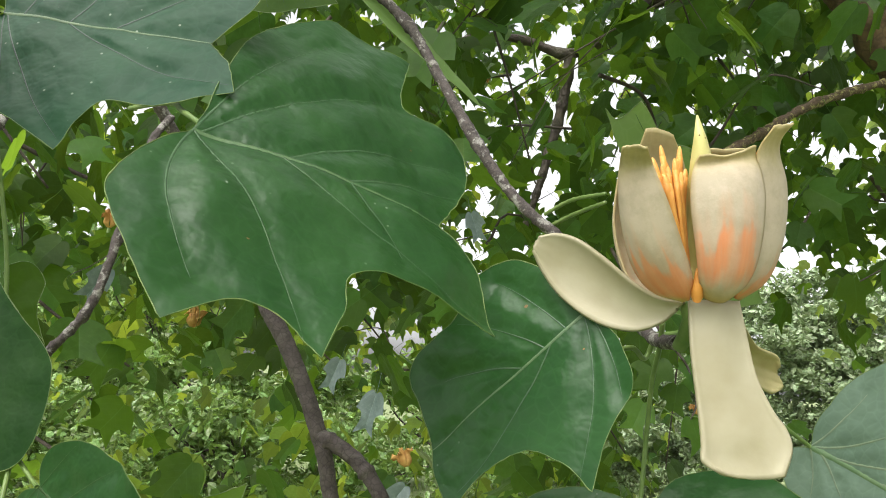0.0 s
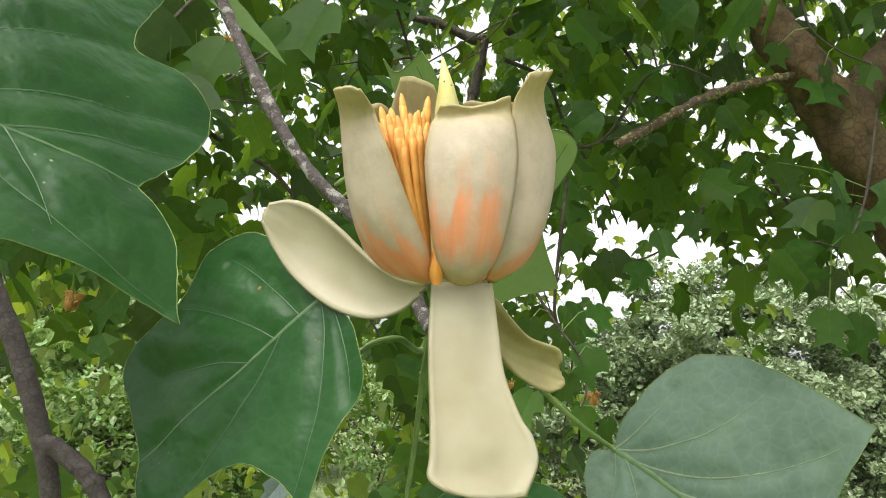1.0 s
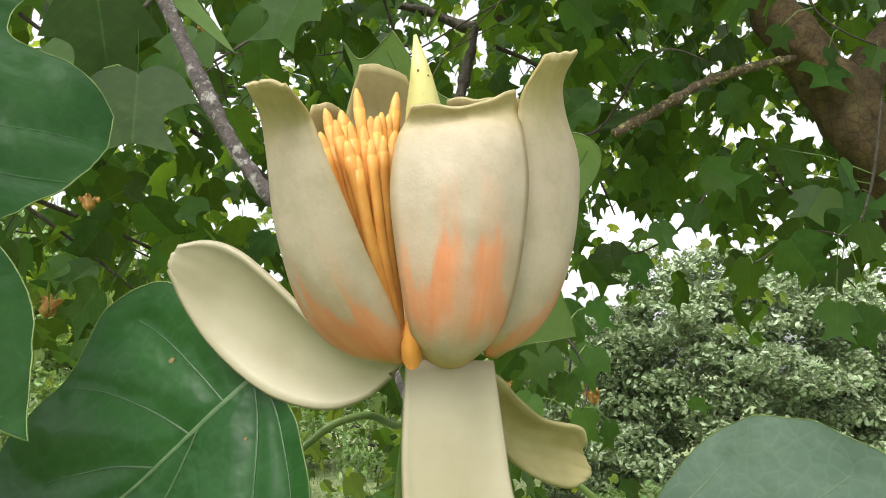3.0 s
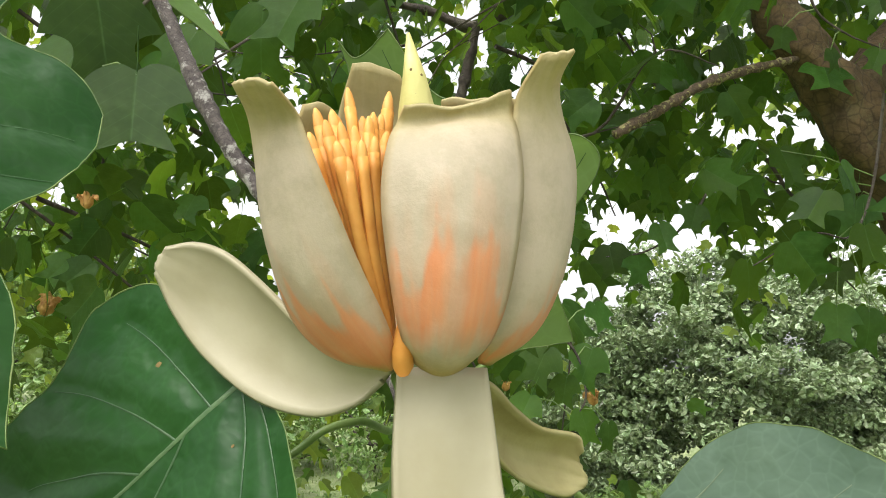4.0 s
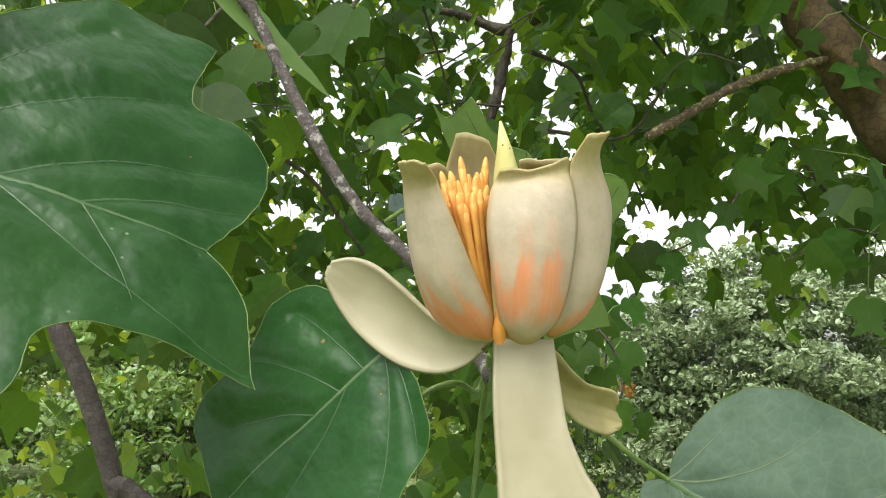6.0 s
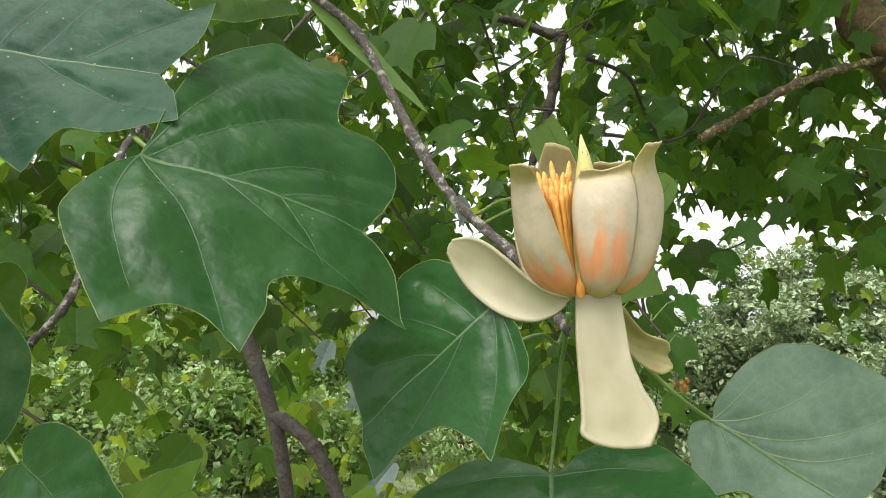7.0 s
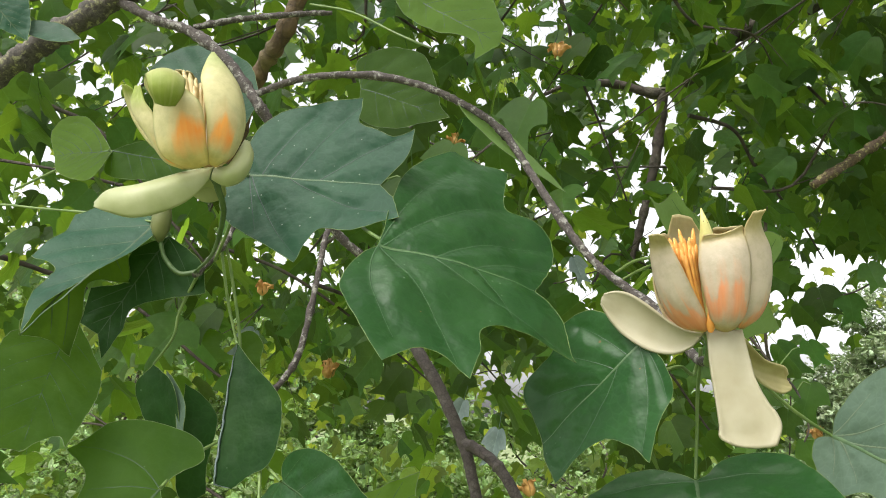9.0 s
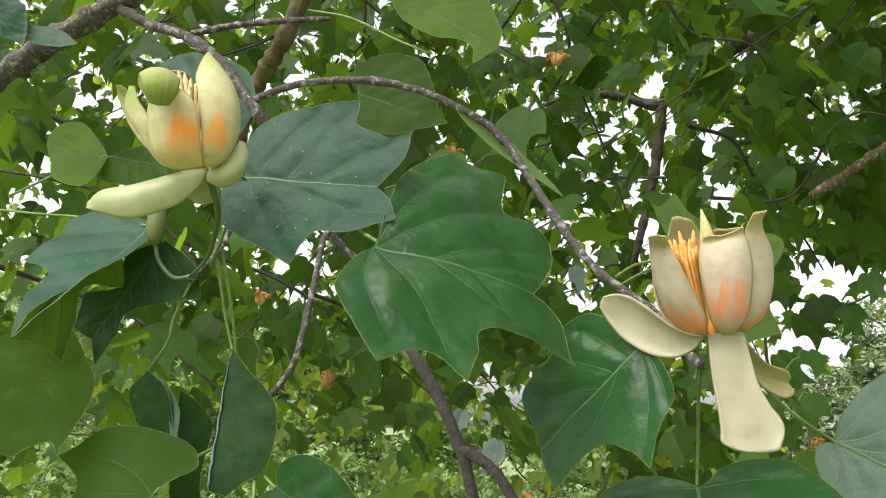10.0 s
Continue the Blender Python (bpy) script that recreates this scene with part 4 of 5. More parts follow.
def canopy(name, label, count, near, far, seed, steps, size, material=None, **kw):
    rng = np.random.default_rng(seed + 100)
    tv, tf = leaf_template(steps, strips=(0, 0.5, 1) if steps > 1 else (0, 1))
    vs, fs, nv = [], [], len(tv)
    fa = [np.array(f) for f in tf]
    for i, p in enumerate(canopy_spots(count, near, far, seed, **kw)):
        s = size * rng.uniform(0.75, 1.25)
        toward = EYE_SIDE - p
        toward = toward / np.linalg.norm(toward)
        squash = np.array([1, rng.uniform(0.75, 1.1), rng.uniform(0.2, 2.0)])
        vs.append(((tv - np.array([0.4, 0, 0])) * squash * s) @ leaf_turn(rng, toward).T + p)
        fs += [(f + i * nv).tolist() for f in fa]
    me = bpy.data.meshes.new(name)
    me.from_pydata(np.concatenate(vs).tolist(), [], fs)
    leaf_uv(me, tv)
    return tagged(mesh_part(name, me, material or CANOPY, None, "", True), label, "foliage", kind="stuff")


canopy("canopy_foliage", "dense green tulip tree leaves of the canopy, lit from above", 2150, 1.6, 3.3, 3, 3, 0.088, el_range=(-9, 46))
canopy("high_foliage", "farther green tulip tree leaves with sky showing through", 7500, 3.3, 5.8, 4, 2, 0.085, el_range=(-10, 40))
# the outermost and lowest layers wear the leaf colour that is brightened as sunlit
canopy("upper_foliage", "far tulip tree leaves closing the canopy", 4300, 5.8, 8.2, 6, 1, 0.1, CANOPY_SUNLIT, el_range=(-12, 38))
canopy("low_foliage", "small leaves hanging low at the canopy's edge, coloured as sunlit", 620, 3.2, 7.0, 12, 2, 0.11, CANOPY_SUNLIT, az_range=(-54, 6), el_range=(-18, 5))
canopy("branch_foliage", "dense green tulip tree leaves beside the trunk", 700, 2.1, 4.6, 14, 2, 0.105, az_range=(6, 46), el_range=(10, 42))
canopy("overhead_foliage", "green tulip tree leaves overhead", 450, 1.6, 4.0, 8, 1, 0.13, az_range=(-180, 180), el_range=(58, 86))
canopy("side_foliage", "green tulip tree leaves above the trunk", 1500, 2.4, 5.5, 9, 1, 0.14, az_range=(20, 110), el_range=(34, 80))


def leafy_branch(label, start, end, sag, count, seed, size=0.08, reach=0.15, r=0.006, lo=0.0):
    """A thin branch with its leaves, each a piece of its own on one shared mesh."""
    rng = np.random.default_rng(seed)
    a, b = (EYE_SIDE + (np.array(q) - EYE_SIDE) * 1.45 for q in (start, end))
    sag, reach, count = sag * 1.45, reach * 1.5, int(count * 1.25)
    t = thing("leafy_branch", pose(*a), label, "branch", "leafy branches behind the flowers")
    mid = (a + b) / 2 + np.array([0, 0, sag])
    ctrl = [a * 0, (mid - a) * 0.55 + rng.normal(size=3) * 0.02, mid - a, (b + mid) / 2 - a + rng.normal(size=3) * 0.02, b - a]
    line = curve_points(ctrl, 8)
    part("wood", tube(bmesh.new(), line, taper(len(line), r, r * 0.35), 7, 0.15), FAR_BARK, t)
    for k in range(count):
        q = line[int((lo + (1 - lo) * (k + rng.random()) / count) * (len(line) - 1))]
        d = rng.normal(size=3)
        d[2] = d[2] * 0.7 - 0.25
        p = q + d / np.linalg.norm(d) * reach * (0.3 + 0.7 * rng.random())
        toward = EYE_SIDE - (a + p)
        toward = toward / np.linalg.norm(toward)
        ob = new("leaf", BRANCH_LEAVES[k % len(BRANCH_LEAVES)])
        ob.parent = t
        s = size * rng.uniform(0.7, 1.2)
        rot = leaf_turn(rng, toward)
        m = Matrix(rot.tolist()).to_4x4()
        m.translation = p.tolist()
        ob.matrix_local = m @ Matrix.Diagonal((s, s * rng.uniform(0.8, 1.1), s, 1))
    return t


BRANCH_LEAVES = []
for fold, droop in ((0.08, -0.12), (0.03, -0.3), (0.2, -0.05), (0.12, 0.12)):
    tv, tf = leaf_template(4, True, fold, droop)
    me = bpy.data.meshes.new("leaf")
    me.from_pydata((tv - np.array([0.05, 0, 0])).tolist(), [], tf)
    leaf_uv(me, tv)
    me.materials.append(CANOPY_ONE)
    me.shade_smooth()
    BRANCH_LEAVES.append(me)
for k, (s, e, sag, n) in enumerate((((-0.75, 1.0, 1.95), (-0.2, 1.25, 1.62), 0.05, 26), ((-0.8, 0.8, 1.82), (-0.42, 1.0, 1.6), 0.04, 22), ((-0.1, 1.2, 2.5), (0.1, 1.3, 1.95), 0.02, 24),
                                    ((-0.5, 1.1, 2.45), (-0.12, 1.3, 2.1), 0.05, 24), ((0.2, 1.3, 2.15), (0.46, 1.5, 1.92), 0.04, 12), ((0.5, 1.4, 2.55), (0.85, 1.5, 2.15), 0.05, 22),
                                    ((-0.25, 1.2, 1.95), (0.06, 1.35, 1.62), 0.05, 24), ((0.02, 1.4, 1.8), (0.3, 1.5, 1.5), 0.05, 20), ((-0.78, 0.75, 2.1), (-0.48, 0.85, 1.8), 0.03, 20),
                                    ((0.75, 1.5, 2.05), (0.98, 1.6, 1.82), 0.04, 5), ((-0.5, 1.3, 1.85), (-0.15, 1.5, 1.66), 0.03, 20), ((0.1, 1.1, 2.7), (0.5, 1.2, 2.35), 0.05, 22))):
    leafy_branch("thin dark branch crowded with green lobed leaves", s, e, sag, n, 231 if k == 1 else 200 + k)


def sprig(label, twig, leaves, size, seed):
    """A hanging twig with a few leaves, each on a stalk of its own from the nearest place on the twig."""
    rng = np.random.default_rng(seed)
    o = np.array(twig[0])
    t = thing("leafy_branch", pose(*twig[0]), label, "branch", "leafy branches behind the flowers")
    line = curve_points([np.array(q) - o for q in twig], 8)
    part("wood", tube(bmesh.new(), line, taper(len(line), 0.0035, 0.0015), 7, 0.15), FAR_BARK, t)
    for k, at in enumerate(leaves):
        p = np.array(at) - o + np.array((0, 0, 0.35 * size))
        near = min(line, key=lambda q: float(((np.array(q) - p) ** 2).sum()))
        part("petiole", tube(bmesh.new(), [near, (np.array(near) + p) / 2 + np.array((0, 0, 0.012)), p], [0.0014, 0.0012, 0.0011], 5), STALK, t)
        x = Vector((rng.uniform(-0.5, 0.5), rng.uniform(-0.4, 0.1), -1)).normalized()
        z = Vector((rng.uniform(-0.5, 0.5), -1, rng.uniform(0.1, 0.7)))
        z = (z - x * z.dot(x)).normalized()
        m = Matrix((x, z.cross(x), z)).transposed().to_4x4()
        m.translation = p.tolist()
        s = size * rng.uniform(0.85, 1.2)
        ob = new("leaf", BRANCH_LEAVES[k % 4])
        ob.parent = t
        ob.matrix_local = m @ Matrix.Diagonal((s, s * rng.uniform(0.75, 1.05), s, 1))
    return t


sprig("thin twig with green lobed leaves hanging before the sky", [(1.095, 1.7, 2.267), (1.04, 1.66, 2.05), (0.969, 1.62, 1.935), (0.88, 1.6, 1.93), (0.76, 1.6, 1.86)],
      [(0.855, 1.6, 1.909), (0.748, 1.6, 1.836), (0.968, 1.65, 1.854), (0.955, 1.55, 1.909), (0.926, 1.6, 1.759), (0.991, 1.6, 1.754), (0.865, 1.7, 2.094), (0.837, 1.8, 2.065), (1.03, 1.7, 2.0)], 0.085, 411)
sprig("thin twig with broad green leaves, lit through", [(-0.262, 1.200, 2.185), (-0.304, 1.200, 2.130), (-0.334, 1.180, 2.069), (-0.347, 1.160, 2.011)],
      [(-0.354, 1.150, 2.066), (-0.307, 1.200, 2.117), (-0.279, 1.120, 1.951), (-0.378, 1.180, 2.016), (-0.337, 1.220, 2.043)], 0.115, 415)
sprig("thin twig with broad green leaves, lit through", [(-0.076, 1.200, 2.183), (-0.119, 1.200, 2.119), (-0.171, 1.200, 2.073), (-0.223, 1.200, 2.035)],
      [(-0.218, 1.150, 2.029), (-0.145, 1.220, 2.100), (-0.084, 1.180, 2.113), (-0.261, 1.180, 2.000)], 0.105, 416)
sprig("small green lobed leaves hanging before the brown trunk", [(0.8, 1.52, 2.5), (0.816, 1.5, 2.408), (0.84, 1.5, 2.34), (0.9, 1.5, 2.3), (0.96, 1.5, 2.28)],
      [(0.77, 1.5, 2.285), (0.864, 1.5, 2.25), (0.96, 1.5, 2.255)], 0.05, 414)
sprig("dark lobed leaves on a thin twig before the bright gap", [(0.78, 1.8, 2.12), (0.7, 1.77, 1.98), (0.6, 1.75, 1.9), (0.51, 1.75, 1.88)],
      [(0.515, 1.75, 1.879), (0.576, 1.75, 1.865), (0.684, 1.7, 1.967), (0.62, 1.74, 1.93)], 0.066, 412)
sprig("thin dark twig with small leaves hanging beside the flower", [(0.25, 1.5, 1.88), (0.292, 1.5, 1.809), (0.351, 1.5, 1.722), (0.398, 1.5, 1.665), (0.415, 1.5, 1.597), (0.397, 1.5, 1.557)],
      [(0.343, 1.5, 1.652), (0.424, 1.5, 1.656), (0.38, 1.5, 1.605), (0.308, 1.45, 1.57), (0.407, 1.5, 1.548), (0.457, 1.5, 1.529), (0.29, 1.4, 1.696), (0.426, 1.5, 1.736), (0.367, 1.5, 1.693)], 0.062, 413)

# thin bare twigs inside the canopy
rng = np.random.default_rng(77)
bm = bmesh.new()
for p in canopy_spots(105, 1.5, 4.5, 78, el_range=(-2, 40)):
    a = rng.uniform(0, 2 * np.pi)
    d = np.array([np.cos(a), 0.4 * np.sin(a), rng.uniform(-0.9, 0.5)]) * rng.uniform(0.15, 0.4)
    bend = rng.normal(size=3) * 0.05
    pts = curve_points([p - d, p - d * 0.3 + bend, p + d * 0.4 - bend, p + d], 5)
    tube(bm, pts, taper(len(pts), 0.0045, 0.0015), 5, 0.15)
    for k in (5, 10):
        q = np.array(pts[k])
        w = d * 0.5 + rng.normal(size=3) * 0.1
        tube(bm, [q, q + w * 0.5 + rng.normal(size=3) * 0.012, q + w], [0.0022, 0.0016, 0.0009], 4)
tagged(part("canopy_twigs", bm, FAR_BARK), "thin dark bare twigs among the canopy leaves", "twigs", kind="stuff")

# a few leaves turned to show their silvery side
for foot, tip, up in (((-0.79, 1.63, 1.79), (-0.86, 1.62, 1.69), (0.3, -0.9, 0.3)), ((-0.165, 1.395, 1.575), (-0.19, 1.38, 1.475), (-0.2, -0.9, 0.2)), ((-0.235, 1.4, 1.63), (-0.262, 1.39, 1.55), (0.1, -0.9, 0.35)), ((-0.1, 1.35, 1.43), (-0.15, 1.34, 1.36), (0.2, -0.9, 0.35)), ((-0.02, 1.5, 1.93), (0.01, 1.5, 1.85), (0.2, -0.9, 0.3))):
    m, size = leaf_frame(foot, tip, up)
    t = thing("tulip_leaf", m, "silvery blue-green leaf turned over in the foliage", "leaf", "leaves in the foliage")
    bm = bmesh.new()
    bm.from_mesh(BRANCH_LEAVES[2])
    bmesh.ops.scale(bm, vec=(size * 0.7, size * 0.42, size * 0.8), verts=bm.verts)
    part("blade", bm, SILVER, t)

# ---- the leaves near the flowers ----
tulip_leaf("broad dark green tulip tree leaf with pale veins", (-0.0715, 0.225, 1.6875), (0.0006, 0.2686, 1.6686), (0.519, -0.591, 0.618),
           [(0.103, 0.652, 0), (0.284, 1.041, 0), (0.519, 1.276, 1), (0.727, 1.255, 0), (0.946, 1.27, 1), (0.874, 0.828, 0), (1.068, 0.768, 0), (1.22, 0.633, 0.5), (1.187, 0.369, 0)],
           [(-0.142, -0.215, 0), (-0.204, -0.461, 0), (-0.104, -0.719, 0), (0.028, -0.94, 1), (0.221, -0.788, 0), (0.385, -0.843, 0), (0.476, -0.931, 1), (0.549, -0.701, 0), (0.589, -0.524, 0), (0.874, -0.467, 0), (1.191, -0.507, 1), (1.134, -0.196, 0)], BLADE, fold=0.03, droop=-0.13, curl=-0.02, vein_r=0.95, wave=0.035, marks=[(0.224, -0.537, 0.0003), (0.902, 0.465, 0.0003)], runs=[(0, 0.087, -0.742, -0.12), (0, 0.423, -0.868, 0.05), (0.318, 1.139, -0.465, -0.05), (0.024, 0.849, 0.759, 0.06), (0, 0.514, 1.018, 0.05), (0.339, 1.164, 0.478, 0.07), (0.584, 1.14, 0.287, 0.04), (0.584, 0.785, -0.343, 0.03)], group="leaves round the flowers", stalk=[(-0.0746, 0.2352, 1.69), (-0.085, 0.245, 1.697), (-0.11, 0.29, 1.715), (-0.16, 0.36, 1.735)])
tulip_leaf("dusty grey-green tulip tree leaf with an eaten edge", (-0.1592, 0.2554, 1.7344), (-0.0816, 0.2505, 1.7252), (-0.02, -0.943, 0.332),
           [(-0.084, 0.317, 0), (0.058, 0.569, 0), (0.35, 0.664, 0), (0.683, 0.732, 1), (0.721, 0.506, 0), (0.86, 0.445, 0), (1.002, 0.395, 0.5), (1.148, 0.464, 1), (1.148, 0.232, 0)],
           [(-0.145, -0.175, 0), (-0.046, -0.384, 0), (0.184, -0.503, 0), (0.593, -0.685, 1), (0.682, -0.427, 0), (0.936, -0.4, 0), (1.209, -0.27, 1), (1.139, -0.126, 0)], BLADE_GREY, fold=0.028, vein_r=0.6, vein=VEIN_DUSTY, runs=[(0, -0.019, 0.456, 0.08), (0.101, 0.368, 0.61, 0.05), (0.32, 0.68, 0.65, 0.03), (0.559, 1.121, 0.422, 0.04), (0.32, 1.176, -0.237, -0.06), (0.018, 0.576, -0.635, -0.04), (0, 0.212, -0.464, 0)], group="leaves round the flowers", stalk=[(-0.1592, 0.2554, 1.7344), (-0.168, 0.262, 1.733), (-0.19, 0.3, 1.72), (-0.215, 0.33, 1.70)])
tulip_leaf("glossy dark green tulip tree leaf below the open flower", (0.053, 0.2786, 1.6435), (0.0009, 0.2935, 1.5906), (-0.445, -0.875, 0.192),
           [(-0.014, -0.168, 0), (0.102, -0.448, 0), (0.3, -0.535, 0), (0.5, -0.44, 0), (0.66, -0.43, 0), (0.8, -0.43, 0), (0.9, -0.34, 0), (0.935, -0.17, 0), (0.97, -0.06, 0)],
           [(-0.019, 0.206, 0), (0.071, 0.416, 0), (0.296, 0.514, 0), (0.485, 0.652, 1), (0.524, 0.463, 0), (0.621, 0.32, 0), (0.822, 0.262, 0), (1.08, 0.29, 1), (1.052, 0.134, 0), (1.02, 0.04, 0)], BLADE_GLOSS, fold=0.042, vein_r=0.55, marks=[(0.209, -0.226, 0.0006), (0.129, 0.134, 0.0003)], runs=[(0.024, 0.496, 0.57, 0.07), (0.217, 1, 0.252, 0.04), (0, 0.135, 0.423, 0.05), (0.407, 0.761, -0.226, -0.05), (0.131, 0.243, -0.435, -0.03), (0.266, 0.53, -0.408, -0.05)], group="leaves round the flowers", stalk=[(0.053, 0.278, 1.6434), (0.0576, 0.3020, 1.6246), (0.0677, 0.3060, 1.6307), (0.0758, 0.3120, 1.6327), (0.0832, 0.3260, 1.6296), (0.0865, 0.325, 1.637)])
tulip_leaf("large grey-green tulip tree leaf with a pale midrib", (0.1617, 0.36, 1.5977), (0.1976, 0.2938, 1.571), (-0.794, -0.542, 0.276),
           [(-0.023, 0.113, 0), (0.056, 0.461, 0), (0.298, 0.643, 0), (0.648, 0.672, 0), (1.068, 0.633, 1), (1.046, 0.366, 0), (1.061, 0.16, 1)],
           [(-0.104, -0.07, 0), (-0.083, -0.186, 0), (0.032, -0.308, 0), (0.132, -0.551, 1), (0.424, -0.245, 0), (0.82, -0.299, 1)], GLAUCOUS, fold=0.035, vein_r=1.2, vein=VEIN_GREY, runs=[(0, 0.57, 0.556, -0.1), (0.099, 0.985, 0.526, -0.1), (0.4, 0.963, 0.294, -0.08), (0, 0.136, -0.247, 0.03), (0.059, 0.331, -0.217, 0.04), (0, 0.141, 0.391, -0.05)], group="leaves round the flowers", stalk=[(0.1617, 0.3600, 1.5977), (0.1467, 0.3500, 1.6061), (0.1303, 0.3400, 1.6179), (0.1134, 0.3200, 1.6318)])
tulip_leaf("dark green tulip tree leaf seen over its rounded shoulders", (0.0817, 0.3207, 1.5741), (0.077, 0.2441, 1.5223), (-0.219, -0.538, 0.814),
           [(-0.03, 0.06, 0), (-0.14, 0.19, 0), (-0.16, 0.38, 0), (-0.06, 0.56, 0), (0.2, 0.7, 0), (0.475, 0.76, 0), (0.72, 0.76, 1), (0.8, 0.5, 0), (0.94, 0.585, 1), (0.928, 0.278, 0)],
           [(-0.05, -0.08, 0), (-0.12, -0.28, 0), (-0.06, -0.49, 0), (0.13, -0.65, 0), (0.32, -0.75, 0), (0.56, -0.78, 1), (0.7, -0.5, 0), (0.953, -0.51, 1), (0.906, -0.24, 0)], BLADE_GLOSS, fold=0.035, runs=[(0.013, 0.054, 0.549, 0.05), (0.013, 0.058, -0.526, -0.05), (0.159, 0.548, 0.581, 0.05), (0.159, 0.454, -0.629, -0.05)], group="leaves round the flowers", stalk=[(0.0817, 0.3200, 1.5737), (0.0836, 0.3220, 1.5964), (0.0846, 0.3180, 1.62), (0.0858, 0.311, 1.634), (0.086, 0.308, 1.643)])
tulip_leaf("dark green tulip tree leaf on a long arching stalk", (-0.1499, 0.307, 1.5647), (-0.0819, 0.2637, 1.5341), (-0.486, -0.863, 0.138),
           [(-0.04, 0.123, 0), (0.122, 0.289, 0), (0.429, 0.335, 0), (0.799, 0.262, 1), (0.975, 0.17, 0), (1.175, 0.103, 1)],
           [(-0.114, -0.112, 0), (-0.178, -0.363, 0), (-0.121, -0.621, 1), (0.409, -0.346, 0), (0.799, -0.37, 1)], BLADE, fold=0.021, vein_r=0.6, group="leaves round the flowers", stalk=[(-0.1499, 0.307, 1.5647), (-0.17, 0.32, 1.576), (-0.19, 0.335, 1.583), (-0.2, 0.352, 1.6), (-0.2045, 0.354, 1.65), (-0.2125, 0.35, 1.695), (-0.2162, 0.345, 1.7169), (-0.2175, 0.35, 1.724)])
tulip_leaf("dark folded tulip tree leaf hanging straight down", (-0.1974, 0.3352, 1.6464), (-0.1827, 0.3129, 1.5582), (0.017, -0.969, 0.247),
           [(0.171, 0.124, 0), (0.417, 0.32, 0), (0.631, 0.357, 0), (0.875, 0.277, 0), (0.943, 0.11, 0.5)],
           [(0.249, -0.034, 0), (0.556, -0.067, 0), (0.847, -0.098, 0), (0.959, -0.108, 1)], BLADE_MATT, fold=0.25, veins=False, hairy=0.0011, group="leaves round the flowers", stalk=[(-0.2021, 0.3447, 1.6474), (-0.211, 0.345, 1.676), (-0.219, 0.342, 1.718), (-0.222, 0.34, 1.725)])
tulip_leaf("small pale green leaf lobe lit from behind", (-0.2096, 0.3587, 1.651), (-0.1859, 0.3612, 1.6186), (0.578, -0.729, 0.366),
           [(-0.076, 0.132, 0), (-0.004, 0.332, 0), (0.272, 0.368, 0), (0.557, 0.127, 0)],
           [(0.291, -0.063, 0), (0.637, -0.052, 0), (0.894, 0.01, 0)], UNDER, fold=0.035, veins=False, group="leaves round the flowers")
tulip_leaf("grey-green tulip tree leaf seen flat along its top", (-0.2523, 0.3134, 1.7236), (-0.2759, 0.2341, 1.6445), (0.13, -0.719, 0.683),
           [(0.096, 0.075, 0), (0.292, 0.056, 0), (0.577, -0.01, 0), (0.811, -0.041, 0)],
           [(-0.067, -0.08, 0), (-0.031, -0.35, 0), (0.098, -0.461, 1), (0.281, -0.412, 0), (0.502, -0.408, 1), (0.546, -0.203, 0), (0.738, -0.166, 0)], BLADE_GREY, fold=0.028, group="leaves round the flowers")
tulip_leaf("olive green leaf seen from below, lit through", (-0.274, 0.3052, 1.7072), (-0.2838, 0.2449, 1.6427), (0.929, -0.33, 0.167),
           [(-0.051, 0.115, 0), (0.095, 0.296, 1), (0.347, 0.08, 0), (0.552, 0.187, 0), (0.843, 0.336, 1), (0.877, 0.166, 0)],
           [(0.369, -0.018, 0), (0.688, -0.047, 0), (0.943, -0.068, 1)], UNDER, fold=0.035, group="leaves round the flowers")
tulip_leaf("dark blue-green tulip tree leaf hanging in shade", (-0.2441, 0.32, 1.7156), (-0.2818, 0.3102, 1.6501), (0.182, -0.982, 0.043),
           [(0.039, 0.361, 0), (0.242, 0.571, 1), (0.639, 0.132, 0), (0.901, 0.159, 0), (1.15, 0.156, 1)],
           [(0.285, -0.175, 0), (0.505, -0.063, 0), (0.713, -0.279, 1), (1.001, -0.18, 1)], BLADE_MATT, fold=0.035, vein_r=0.6, group="leaves round the flowers")
tulip_leaf("large olive green leaf underside", (-0.2932, 0.3012, 1.6632), (-0.2595, 0.2272, 1.5836), (0.581, -0.459, 0.673),
           [(0.364, 0.236, 1), (0.615, 0.244, 0), (0.939, 0.177, 1), (0.868, 0.129, 0)],
           [(0.211, -0.12, 0), (0.323, -0.251, 0), (0.712, -0.28, 1), (1.013, -0.135, 0)], UNDER, fold=0.028, vein_r=0.45, group="leaves round the flowers")
tulip_leaf("broad olive leaf underside with a thick midrib", (-0.2127, 0.2845, 1.5602), (-0.2276, 0.2404, 1.5212), (0.373, -0.682, 0.629),
           [(0.135, 0.168, 0), (0.12, 0.4, 0), (-0.05, 0.789, 0), (0.234, 0.935, 1), (0.529, 0.613, 0), (0.883, 0.513, 1), (0.948, 0.177, 0)],
           [(-0.159, 0.018, 0), (-0.463, 0.126, 0), (-0.642, -0.08, 0), (-0.58, -0.461, 0), (-0.365, -0.806, 0), (-0.067, -0.892, 0), (0.149, -0.943, 1), (0.248, -0.633, 0), (0.507, -0.497, 0), (0.808, -0.36, 1), (0.913, -0.141, 0)],
           UNDER, fold=0.03, vein_r=0.7, group="leaves round the flowers", stalk=[(-0.2127, 0.2845, 1.5602), (-0.21, 0.31, 1.576), (-0.2, 0.345, 1.59), (-0.198, 0.351, 1.602)])
